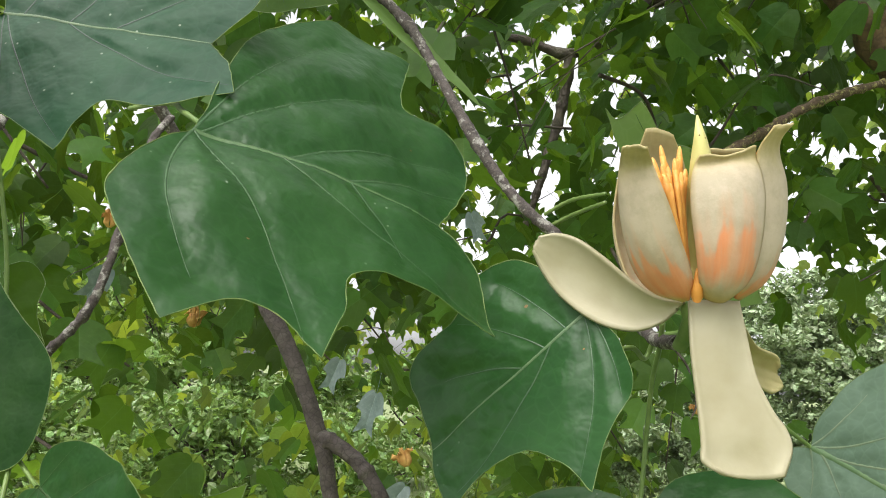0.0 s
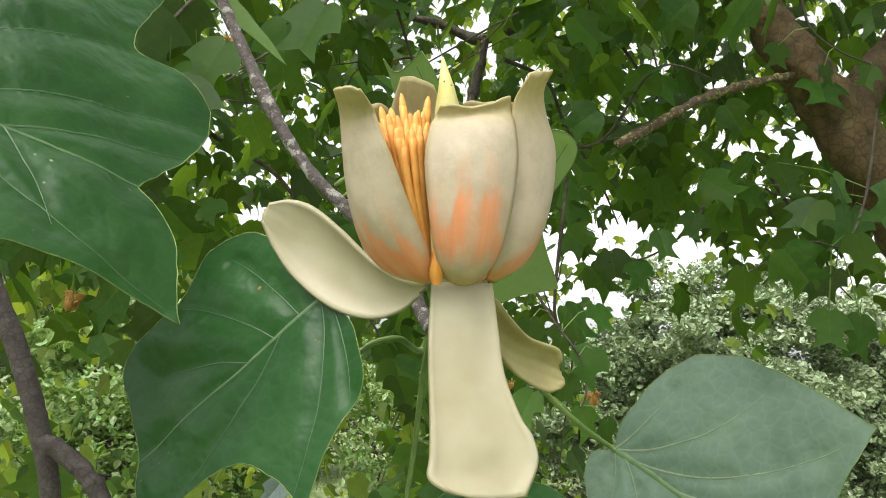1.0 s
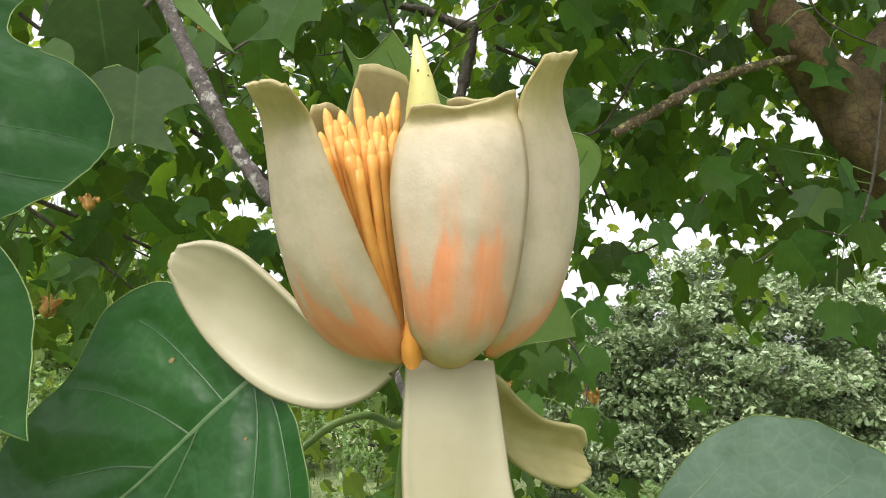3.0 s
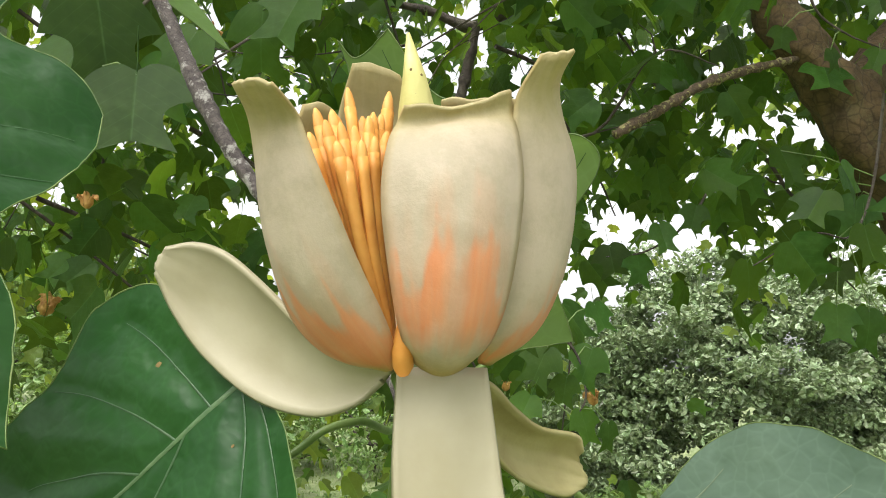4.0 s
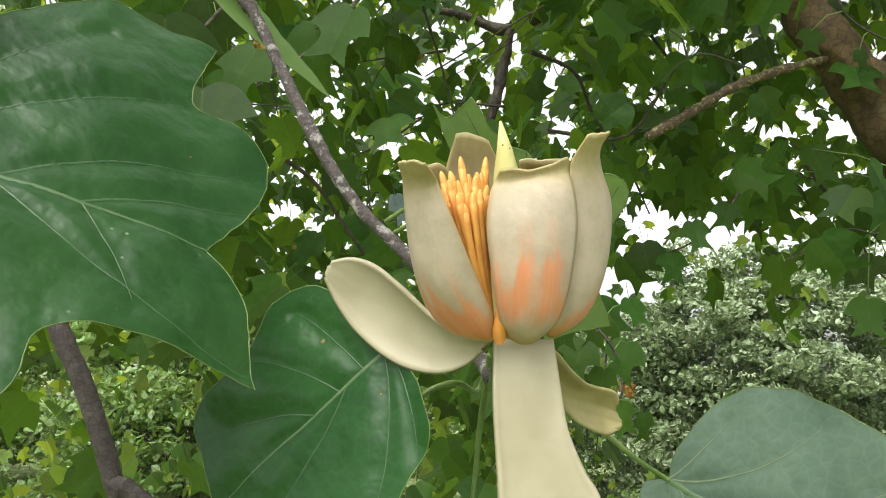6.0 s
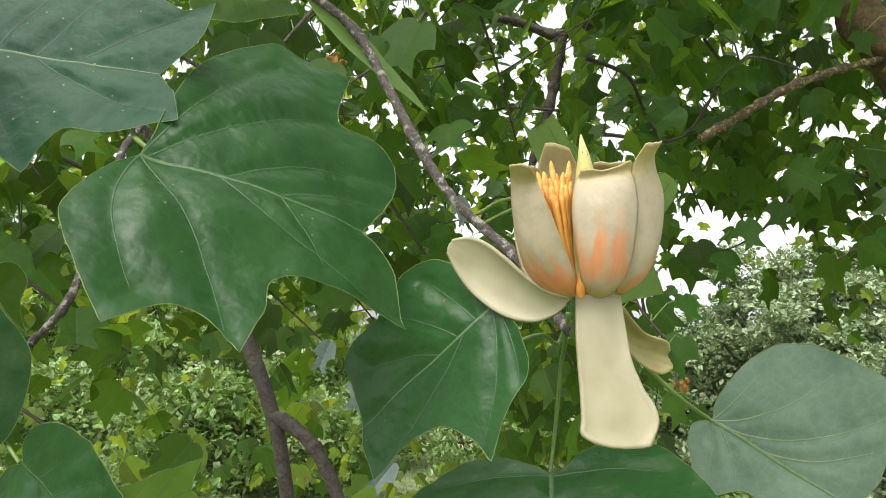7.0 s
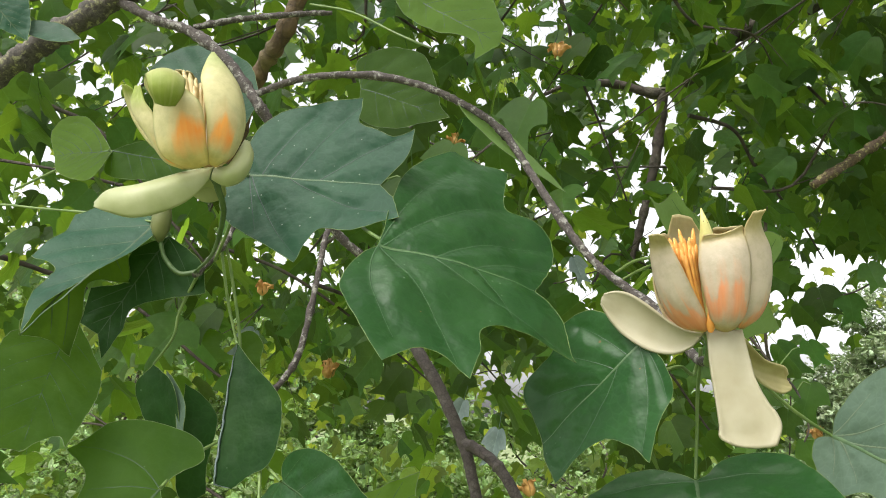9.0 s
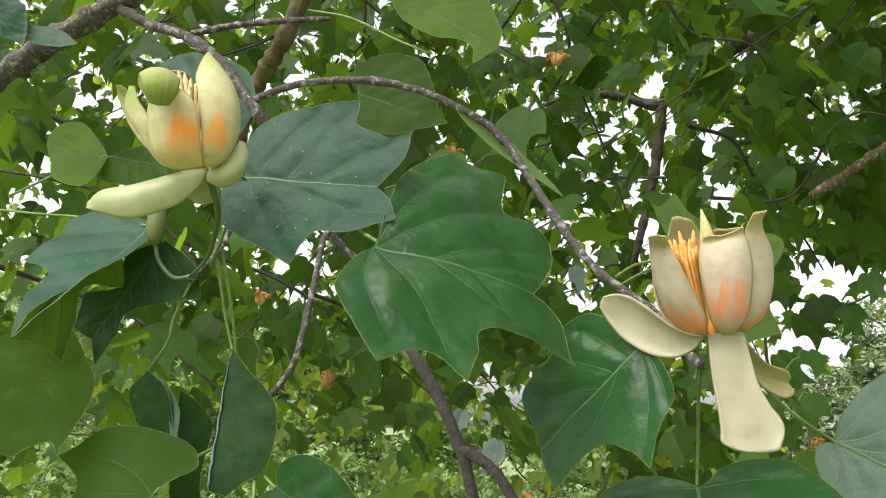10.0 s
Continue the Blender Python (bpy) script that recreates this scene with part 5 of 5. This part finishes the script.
tulip_leaf("dark curled leaf half with a brownish edge", (-0.2531, 0.3321, 1.6325), (-0.2241, 0.3276, 1.5715), (-0.419, -0.898, -0.133),
           [(0.311, 0.225, 0), (0.668, 0.145, 0)],
           [(0.081, -0.266, 0), (0.353, -0.314, 0), (0.703, -0.162, 0)], BLADE_MATT, fold=0.2, veins=False, group="leaves round the flowers", stalk=[(-0.2531, 0.3321, 1.6325), (-0.238, 0.327, 1.65), (-0.234, 0.325, 1.666), (-0.2196, 0.3200, 1.6916)])
tulip_leaf("dark curled leaf half hanging down", (-0.2342, 0.3403, 1.6206), (-0.2152, 0.3279, 1.5493), (0.741, -0.6, 0.302),
           [(0.125, 0.154, 0), (0.351, 0.251, 0), (0.687, 0.141, 0), (0.963, 0.107, 1)],
           [(0.347, -0.059, 0), (0.675, -0.123, 0), (0.945, -0.137, 0)], BLADE_MATT, fold=0.2, veins=False, group="leaves round the flowers")
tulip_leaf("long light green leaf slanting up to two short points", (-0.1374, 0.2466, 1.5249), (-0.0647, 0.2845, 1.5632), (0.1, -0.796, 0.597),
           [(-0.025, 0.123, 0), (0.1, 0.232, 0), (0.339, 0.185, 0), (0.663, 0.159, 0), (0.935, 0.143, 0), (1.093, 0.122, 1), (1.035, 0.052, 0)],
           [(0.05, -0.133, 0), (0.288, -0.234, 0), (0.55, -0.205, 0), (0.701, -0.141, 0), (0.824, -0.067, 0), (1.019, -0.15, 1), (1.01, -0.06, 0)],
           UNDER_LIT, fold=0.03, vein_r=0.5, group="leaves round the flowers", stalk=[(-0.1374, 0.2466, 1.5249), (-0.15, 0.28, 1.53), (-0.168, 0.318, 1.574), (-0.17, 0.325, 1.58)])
tulip_leaf("rounded grey-green leaf behind the closed flower", (-0.2706, 0.4943, 1.8823), (-0.3929, 0.5126, 1.9332), (0.121, -0.805, 0.58),
           [(-0.096, 0.418, 0), (0.448, 0.481, 0)],
           [(0.293, -0.28, 0), (0.545, -0.412, 0), (0.951, -0.42, 0), (1.086, -0.227, 0), (1.05, 0.008, 1)], BLADE_GREY, fold=0.035, vein_r=0.5, group="leaves round the flowers")
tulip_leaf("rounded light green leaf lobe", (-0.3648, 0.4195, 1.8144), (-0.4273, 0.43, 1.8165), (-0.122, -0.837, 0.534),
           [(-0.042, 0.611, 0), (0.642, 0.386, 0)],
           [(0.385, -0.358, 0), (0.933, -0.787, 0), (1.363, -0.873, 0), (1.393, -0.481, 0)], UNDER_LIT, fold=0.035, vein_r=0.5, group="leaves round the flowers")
tulip_leaf("olive leaf on a thin stalk under the closed flower", (-0.3664, 0.4202, 1.8147), (-0.2757, 0.3965, 1.7909), (-0.231, -0.969, 0.089),
           [(0.247, 0.102, 0), (0.563, 0.158, 0), (0.834, 0.078, 0)],
           [(0.058, -0.213, 0), (0.542, -0.199, 0), (0.899, -0.121, 0)], UNDER, fold=0.035, vein_r=0.6, group="leaves round the flowers", stalk=[(-0.3664, 0.4202, 1.8147), (-0.4, 0.43, 1.812), (-0.47, 0.44, 1.79)])
tulip_leaf("dark green leaf underside with fine pale veins", (-0.178, 0.5006, 1.8939), (-0.0878, 0.4654, 1.8473), (-0.25, -0.941, 0.227),
           [(-0.184, 0.221, 0), (0.078, 0.424, 0), (0.424, 0.442, 0), (0.671, 0.265, 0), (0.865, 0.069, 0)],
           [(0.218, -0.257, 0), (0.566, -0.243, 0), (0.81, -0.11, 0)], UNDER, fold=0.021, vein_r=0.45, group="leaves round the flowers")
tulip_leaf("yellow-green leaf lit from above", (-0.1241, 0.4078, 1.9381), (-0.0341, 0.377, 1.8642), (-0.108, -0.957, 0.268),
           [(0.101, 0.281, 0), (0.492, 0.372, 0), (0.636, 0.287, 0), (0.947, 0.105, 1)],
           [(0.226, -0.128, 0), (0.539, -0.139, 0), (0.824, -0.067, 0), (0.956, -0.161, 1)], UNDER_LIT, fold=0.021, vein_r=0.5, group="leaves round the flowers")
tulip_leaf("narrow pale leaf seen edge-on along the twig", (-0.0723, 0.4204, 1.8399), (0.0094, 0.4203, 1.7639), (0.529, -0.629, 0.57),
           [(0.197, 0.132, 0), (0.598, 0.09, 0)],
           [(0.285, -0.123, 0), (0.704, -0.137, 0)], PALE, fold=0.3, veins=False, group="leaves round the flowers")
tulip_leaf("bright green leaf behind the open flower", (0.1095, 0.3504, 1.6481), (0.0959, 0.3107, 1.7128), (-0.403, -0.74, -0.538),
           [(0.089, 0.199, 0), (0.468, 0.287, 0), (0.886, 0.344, 0), (1.235, 0.441, 1), (1.172, 0.378, 0), (1.262, 0.245, 1), (1.075, 0.14, 0)],
           [(0.1, -0.178, 0), (0.151, -0.355, 1), (0.486, -0.28, 0), (0.804, -0.459, 0), (0.912, -0.406, 0), (0.897, -0.291, 0), (0.863, -0.131, 1)], PALE, fold=0.021, vein_r=0.6, group="leaves round the flowers", stalk=[(0.1088, 0.3461, 1.6476), (0.1, 0.342, 1.642), (0.087, 0.335, 1.64)])
tulip_leaf("curled leaf edge showing its pale underside", (-0.2415, 0.3281, 1.6284), (-0.2255, 0.3219, 1.5658), (-0.074, -0.994, 0.079),
           [(0.133, 0.101, 0), (0.395, 0.195, 0), (0.587, 0.158, 0), (0.83, 0.057, 0)],
           [(0.194, 0.009, 0), (0.427, 0.057, 0), (0.696, 0.051, 0)], GLAUCOUS, fold=0.3, veins=False, group="leaves round the flowers")
tulip_leaf("grey-green leaf high beside the branch", (-0.4298, 0.3309, 1.9169), (-0.3902, 0.3401, 1.8768), (0.561, -0.732, 0.386),
           [(-0.008, 0.319, 0), (0.384, 0.43, 1), (0.718, 0.234, 0)],
           [(0.462, -0.288, 0), (0.754, -0.168, 0), (0.874, -0.091, 0)], BLADE_GREY, fold=0.035, vein_r=0.6, group="leaves round the flowers", stalk=[(-0.4298, 0.3309, 1.9169), (-0.438, 0.37, 1.928), (-0.447, 0.41, 1.934), (-0.452, 0.44, 1.935)])
tulip_leaf("blue-green leaf seen edge-on beside the branch", (-0.414, 0.3493, 1.8945), (-0.3591, 0.3596, 1.8843), (0.245, -0.848, 0.471),
           [(0.265, 0.185, 0), (0.626, 0.202, 0)],
           [(0.373, -0.158, 0), (0.78, -0.165, 0)], BLADE_GREY, fold=0.2, veins=False, group="leaves round the flowers")

# ---- the open flower ----
fl = thing("tulip_tree_flower", pose(0.0865, 0.264, 1.645), "fully open cream tulip tree flower with orange blotches on its twig", "flower", "flowers")
tepal("tepal", [(-5, -3, 1.5), (-14.7, -6, 3.4), (-21.6, -9, 9.8), (-25.9, -12, 21.1), (-28.3, -15, 33.6), (-29.3, -22, 41.2), (-30.2, -31, 44)],
      [(-3.3, -6, 1.9), (-4.3, -13, 8.1), (-9.7, -20, 18.2), (-15, -25, 29.1), (-18.8, -27, 36.6), (-20.8, -28, 40.6), (-23.6, -35, 42.8)],
      (0.3, 0.42, 0.48, 0.48, 0.42, 0.2, 0.0), TEPAL_SIDE, fl, crown=1.0, ruffle=0.5)
tepal("tepal", [(12, -2, 3.7), (13, -7, 8.8), (14.4, -10.5, 17.7), (15.2, -12.5, 29.5), (14.9, -14, 42.5), (15.2, -15, 50.5), (18.9, -19.5, 57)],
      [(15.2, 2, 3.8), (23.5, 6, 11.6), (27.8, 8, 21.4), (30.1, 8, 34.3), (29.2, 4, 45), (23.7, -10, 54), (24.2, -21, 57)],
      (0.3, 0.42, 0.45, 0.42, 0.4, 0.3, 0.0), TEPAL_EDGE, fl, ruffle=0.45)
tepal("tepal", [(0.3, -7, 2.9), (-2.5, -14, 8.2), (-4.7, -18.5, 16.8), (-6.9, -20.5, 29.5), (-6.6, -19.5, 38.5), (-5.4, -17.8, 43), (-4.2, -19.6, 46.2)],
      [(9.4, -7, 2.9), (13.2, -12, 7.7), (15.6, -15.5, 17.3), (16.8, -16, 32), (16, -15.5, 42), (15, -14.5, 47.6), (14.4, -17, 50.8)],
      (0.5, 0.55, 0.5, 0.46, 0.3, 0.02, 0.1), TEPAL_FRONT, fl, crown=-1.6, ruffle=0.75)
tepal("tepal", [(-6, 8, 2), (-16, 16, 10), (-20, 18, 30), (-18.6, 13, 50), (-15.8, 8, 63)], [(2, 10, 2), (2, 18, 10), (2, 20, 30), (0, 15, 50), (-6, 9, 61.5)],
      (0.3, 0.4, 0.4, 0.35, 0.1), TEPAL_BACK, fl, crown=1.0)
tepal("tepal", [(-7, 3, 1), (-20, 4, 8), (-26, 4, 25), (-26.5, 2, 40), (-23.8, -1, 50.3)], [(-5, 8, 2), (-14, 15, 10), (-18, 16, 28), (-17, 10, 42), (-16.8, 3, 49.5)],
      (0.3, 0.4, 0.4, 0.3, 0.1), TEPAL_BACK, fl, crown=1.5)
tepal("tepal", [(2, 11, 2), (5, 18, 10), (6, 18, 30), (5, 10, 46), (2.5, -1, 53.2)], [(10, 9, 2), (19, 14, 12), (23, 13, 30), (22, 4, 45), (16.5, -4, 53.6)],
      (0.3, 0.4, 0.4, 0.3, 0.1), TEPAL_BACK, fl, crown=0.8)
tepal("sepal", [(-3, 1, 1.5), (-11, 2, 2.6), (-19.5, 4, 7.6), (-28.7, 7, 15.6), (-37.5, 10, 22), (-44.9, 12, 24.1), (-51.2, 13, 22.9)],
      [(-5.5, 2, -1.2), (-10, 5, -5.6), (-18.3, 9, -8.3), (-29.9, 12, -5.9), (-41.6, 15, 1.9), (-49, 15, 10.6), (-53, 14, 18)],
      (-0.1, -0.22, -0.28, -0.28, -0.25, -0.18, -0.05), SEPAL, fl, "cream sepal spread out sideways", crown=0.5, ruffle=0.3, thick=1.3, roll=0.1, axis=None)
tepal("sepal", [(-2.6, -1, 1.5), (-2.6, -4, -12.3), (-1.8, -6, -22.9), (-0.6, -8, -35.1), (-0.1, -9.6, -43.5), (-0.2, -11, -48.5), (4, -12, -51)],
      [(13.8, -1, 2.4), (16, -3, -11.3), (18, -5, -22), (22.4, -7, -32.2), (25.6, -8, -37.2), (26.9, -9, -43.1), (24, -11, -51)],
      (0.25, 0.2, 0.12, 0.05, 0.0, -0.05, -0.1), SEPAL, fl, "long cream sepal hanging straight down", crown=1.5, ruffle=0.45, thick=1.3, roll=0.16, axis=None)
tepal("sepal", [(9, 2, 1), (15, 7, -0.6), (20.6, 16, -5.3), (28, 28, -10), (38.2, 40, -12.3), (41, 43, -16.5)],
      [(8, 0, -3), (13, 4, -7.4), (18, 14, -15.5), (25.8, 26, -21.6), (36, 38, -25.8), (43, 42, -25)],
      (-0.1, -0.45, -0.6, -0.55, -0.3, 0.1), SEPAL_OLD, fl, "withering olive sepal bent back", crown=1.2, ruffle=1.3, thick=1.1, roll=0.3, axis=None)
bm = tube(bmesh.new(), [np.array(q) / 1000 for q in ((2, 4, 3), (1, 0, 18), (-0.8, -7, 34), (-1.9, -12.5, 47.5), (-2.8, -14, 53), (-4.4, -16, 60.2))], [0.0045, 0.005, 0.0046, 0.0034, 0.0021, 0.0003], 9, 0.06)
pistil = part("pistil", bm, PISTIL, fl, "pointed yellow pistil with brown specks")
for x, y, z, r in ((-3.4, -15.75, 53.6, 0.4), (-1.7, -15.6, 52.8, 0.3), (-2.4, -15.5, 49.3, 0.34), (-4.2, -15.3, 57.6, 0.45), (-0.9, -15.2, 47, 0.3)):
    bm = bmesh.new()
    bmesh.ops.create_uvsphere(bm, u_segments=8, v_segments=6, radius=r / 1000, matrix=pose(x / 1000, y / 1000, z / 1000))
    part("speck", bm, SPOT, pistil)
rng = np.random.default_rng(5)
for k, (x, y, z) in enumerate(((-19.8, -14.5, 45.8), (-19.9, -19, 40.2), (-17.6, -17, 43.1), (-15.2, -20, 38.7), (-14.6, -11, 51.1), (-15.2, -15.5, 43.4), (-12.8, -13.5, 43.4), (-11.1, -18, 39.8),
                               (-9.8, -10, 47.2), (-7.3, -6, 52.6), (-8.4, -8, 47.6), (-9, -15.5, 41.2), (-7, -13, 43), (-17.2, -11, 46.8), (-18.6, -15, 42), (-13.2, -19, 36.5), (-10.5, -13, 45.5), (-16.6, -7, 47), (-12, -6, 47.5))):
    stamen(fl, (-3.6 + 0.05 * x + rng.uniform(-0.7, 0.7), -6 + 0.15 * y, 6 + rng.uniform(-1, 2)), (x, y, z), rng.uniform(-1.6, -0.2), 1.3 + 0.2 * rng.random(), STAMEN, ANTHER)
for k in range(9):                                   # those behind the front tepals
    a = radians(-70 + 27 * k)
    x, y = 3 + 14 * math.cos(a), -4 + 13 * math.sin(a)
    stamen(fl, (2 + 4 * math.cos(a), 3 + 4 * math.sin(a), 5), (x, y, 43 + 4 * math.sin(k * 2.3)), 0.4, 1.15, STAMEN, ANTHER)
stamen(fl, (10, -4, 6), (16.6, -12, 51.5), 0.3, 1.15, STAMEN, ANTHER)
bm = tube(bmesh.new(), [np.array(q) / 1000 for q in ((0, 19, -12), (0.5, 13, -9), (1.5, 7, -4), (2, 4, 0), (2, 3, 4))], [0.0026, 0.0029, 0.0038, 0.006, 0.0045], 12)
part("pedicel", bm, STALK, fl)
bm = tube(bmesh.new(), [np.array(q) / 1000 for q in ((-1.6, -8.6, 1.0), (-1.7, -9.4, 2.2), (-2, -10.6, 5), (-2.3, -11.6, 8), (-2.6, -12, 11))], [0.0012, 0.0018, 0.0018, 0.0011, 0.0003], 10, 0.12)
part("stamen_stump", bm, STAMEN, fl)

# ---- the closed flower ----
f2 = thing("tulip_tree_flower", pose(-0.1548, 0.206, 1.7217, 0, 0, 29), "half-closed yellow-green tulip tree flower with orange blotches", "flower", "flowers")
MID = (-8, -2, 0)
tepal("tepal", [(-13, 4, -0.4), (-28.8, 10, 10.4), (-39, 14, 23.5), (-45.5, 16, 37.8), (-47.3, 16, 43.7)], [(-9, 4, 0.1), (-22.3, 10, 13.4), (-31.6, 14, 26.8), (-37.5, 15, 36.4), (-42, 15, 42)],
      (0.3, 0.4, 0.4, 0.3, 0.1), TEPAL_YOUNG, f2, crown=1.2, axis=MID)
tepal("tepal", [(-5.5, 6, 2.3), (-17.9, 14, 18.7), (-21.7, 18, 36.6), (-22, 14, 46.3), (-22.2, 8, 52)], [(0.4, 6, 3), (-3, 14, 20.8), (-6.5, 18, 38.9), (-10, 14, 48.3), (-13.9, 8, 52)],
      (0.3, 0.4, 0.4, 0.3, 0.1), TEPAL_BACK, f2, crown=0.8, ruffle=0.7, axis=MID)
tepal("tepal", [(0, 4, 1), (2, 12, 12), (2, 14, 28), (0, 10, 42), (-3, 5, 50)], [(3, 2, 1), (11, 6, 12), (12, 6, 28), (8, 4, 42), (0, 2, 51)], (0.3, 0.4, 0.4, 0.3, 0.1), TEPAL_YOUNG, f2, axis=MID)
tepal("tepal", [(-13.8, -2, -2.4), (-22.6, -2, 0.8), (-32.5, 0, 13.9), (-38.2, 2, 22.3), (-40.8, 4, 30.3), (-39.8, 6, 40)], [(-10.8, -6, -2.6), (-20.8, -8, 3.2), (-26.9, -10, 14.1), (-29, -10, 21.2), (-33.5, -8, 27.6), (-37.6, 0, 38.4)],
      (0.2, 0.3, 0.35, 0.3, 0.2, 0.05), TEPAL_YOUNG, f2, ruffle=0.6, axis=MID)
tepal("tepal", [(-1.8, -11, -1), (-3.1, -19.5, 5.5), (-4.5, -23, 17.3), (-6.9, -21.5, 30.2), (-8.8, -14.5, 41.4), (-7, -8, 53), (-5, -4, 59.6)],
      [(2.3, -4, 0.3), (9.1, -8, 5), (13.4, -6, 16.9), (13.8, -4, 28.7), (10.6, -3, 42), (4.6, -3, 51.2), (-3.5, -3, 60)],
      (0.3, 0.45, 0.5, 0.5, 0.5, 0.4, 0.1), TEPAL_YOUNG_RIGHT, f2, axis=MID)
tepal("tepal", [(-12.5, -8, -3.6), (-23.2, -12, 0.5), (-27.3, -14, 10.5), (-28.5, -16, 18.9), (-28.8, -18, 24.3), (-33, -22, 29.8), (-33, -28, 32), (-32, -34.5, 29.5), (-30, -37, 23), (-27, -33, 18)],
      [(-1.7, -11.6, -1.5), (-3.5, -20.5, 5.2), (-5.4, -24.5, 15.7), (-8.2, -24, 24.5), (-13.6, -23, 29.6), (-16.5, -26, 30.5), (-15.5, -31, 32), (-15, -35.5, 28), (-15.5, -37.5, 22), (-18.5, -33.5, 17.5)],
      (0.3, 0.45, 0.45, 0.4, 0.3, 0.3, 0.42, 0.5, 0.55, 0.4), TEPAL_YOUNG, f2, ruffle=0.2, nv=44, axis=MID)
tepal("sepal", [(1, -3, -0.5), (-8, -2, -2.4), (-15.5, 0, -4.6), (-26.5, 2, -9), (-33.8, 4, -11.8), (-45.6, 6, -14.8), (-51.7, 8, -20)],
      [(-1, -4, -6.2), (-4.3, -5, -12.3), (-11.1, -6, -20.3), (-22.5, -6, -26.8), (-34.1, -4, -29.5), (-44.5, -1, -27.2), (-52, 5, -24)],
      (0.3, 0.5, 0.65, 0.7, 0.7, 0.6, 0.3), SEPAL_GREEN, f2, "pale green sepal rolled lengthwise", thick=1.0, ruffle=0.3, axis=None)
tepal("sepal", [(1.5, -4, -1), (7, -9, -0.8), (10.5, -8, 5.2), (13.2, -6, 12.2), (14.4, -4, 15.2)], [(0.5, -4, -7), (7.9, -6, -9.9), (15.2, -4, -5), (19.2, -2, 6), (16.8, -2, 15.2)],
      (0.3, 0.6, 0.65, 0.6, 0.3), SEPAL_GREEN, f2, "pale green sepal cupped upwards", thick=1.0, ruffle=0.2, axis=None)
tepal("sepal", [(-4, 4, -1), (-8, 14, -5), (-9, 26, -7), (-6, 36, -3)], [(3, 4, -1), (7, 14, -5), (8, 26, -7), (3, 36, -3)], (-0.2, -0.4, -0.4, -0.2), SEPAL_GREEN, f2, thick=1.0, axis=None)
rng = np.random.default_rng(9)
for x, y, z in ((-20.6, 2, 49.2), (-17.7, 0, 49.7), (-14.4, -4, 46.8), (-11.3, -8, 43), (-8.2, -11, 39.6), (-6.2, -13, 36), (-11.7, -10, 38.2), (-19.6, 6, 49), (-15, 4, 48), (-12, 0, 45), (-9, -5, 42)):
    stamen(f2, (-5 + 0.1 * x, -4 + 0.2 * y, 5), (x, y, z), rng.uniform(-0.5, 0.5), 1.45, STAMEN_PALE, STAMEN_PALE)
m = pose(-0.1548, 0.206, 1.7217, 0, 0, 29).inverted()
line = [m @ Vector(q) for q in ((-0.1548, 0.207, 1.7217), (-0.154, 0.212, 1.7135), (-0.157, 0.226, 1.7035), (-0.1825, 0.266, 1.6915), (-0.2225, 0.318, 1.6898))]
bm = tube(bmesh.new(), curve_points(line, 6), [0.0045, 0.0036, 0.0032, 0.0029, 0.0024] + taper(20, 0.0018, 0.0009), 10)
part("pedicel", bm, STALK_DULL, f2)

# a green bud on a short stalk
bud = thing("flower_bud", pose(-0.2445, 0.31, 1.719), "long green flower bud on a short bent stalk", "bud")
bm = tube(bmesh.new(), [(0.001, 0, 0.022), (0.001, 0, 0.017), (0.0005, 0, 0.008), (0, 0, 0), (0, 0, -0.006), (0.001, 0, -0.010)], [0.0008, 0.0042, 0.0062, 0.0062, 0.004, 0.0015], 14)
part("bud_scale", bm, BUD, bud)
part("bud_stalk", tube(bmesh.new(), curve_points([(0.001, 0, -0.009), (0.004, 0.002, -0.02), (0.014, 0.004, -0.030), (0.026, 0.008, -0.028)], 5), taper(16, 0.0015, 0.0017), 8), STALK_DULL, bud)


def old_flower(at, size, seed, label):
    """A spent flower: a few dry orange-brown petals in an open star."""
    rng = np.random.default_rng(seed)
    t = thing("faded_flower", pose(*at, rng.uniform(-25, 25), rng.uniform(-25, 25), rng.uniform(0, 360)), label, "flower", "spent flowers")
    for k in range(6):
        o = rng.uniform(0.2, 0.75)
        petal("petal", [(0.003 * size, 0), (0.012 * size, 0.009 * size), (0.026 * size * o, (0.03 - 0.018 * o) * size), (0.042 * size * o, (0.045 - 0.04 * o) * size)], [0.003 * size, 0.008 * size, 0.0095 * size, 0.003 * size], (0.009 * size, 0.006 * size), DRY_PETAL, t, 60 * k + rng.uniform(-22, 22), thick=0.0003, ruffle=0.008 * size, nu=6, nv=10)
    part("core", tube(bmesh.new(), [(0, 0, -0.01 * size), (0, 0, 0.01 * size), (0, 0, 0.03 * size)], [0.003 * size, 0.004 * size, 0.001 * size], 8), STALK, t)
    return t


for k, (at, s) in enumerate((((-0.025, 1.0, 2.15), 0.9), ((-0.041, 2.33, 2.509), 1.6), ((-0.512, 1.055, 1.79), 0.9), ((-0.66, 1.8, 1.69), 1.7), ((-0.496, 1.68, 2.246), 1.3), ((-0.402, 1.6, 2.015), 1.1), ((-0.432, 2.763, 1.978), 1.6),
                             ((-0.486, 2.775, 2.416), 1.6), ((-0.394, 1.3, 1.84), 0.9), ((-0.099, 1.368, 1.462), 1.2), ((0.518, 1.855, 1.565), 1.2), ((-0.245, 1.3, 2.12), 0.9), ((0.3, 1.7, 1.59), 0.8))):
    old_flower(at, s * 0.8, 300 + k, "faded orange-brown tulip tree flower among the leaves")
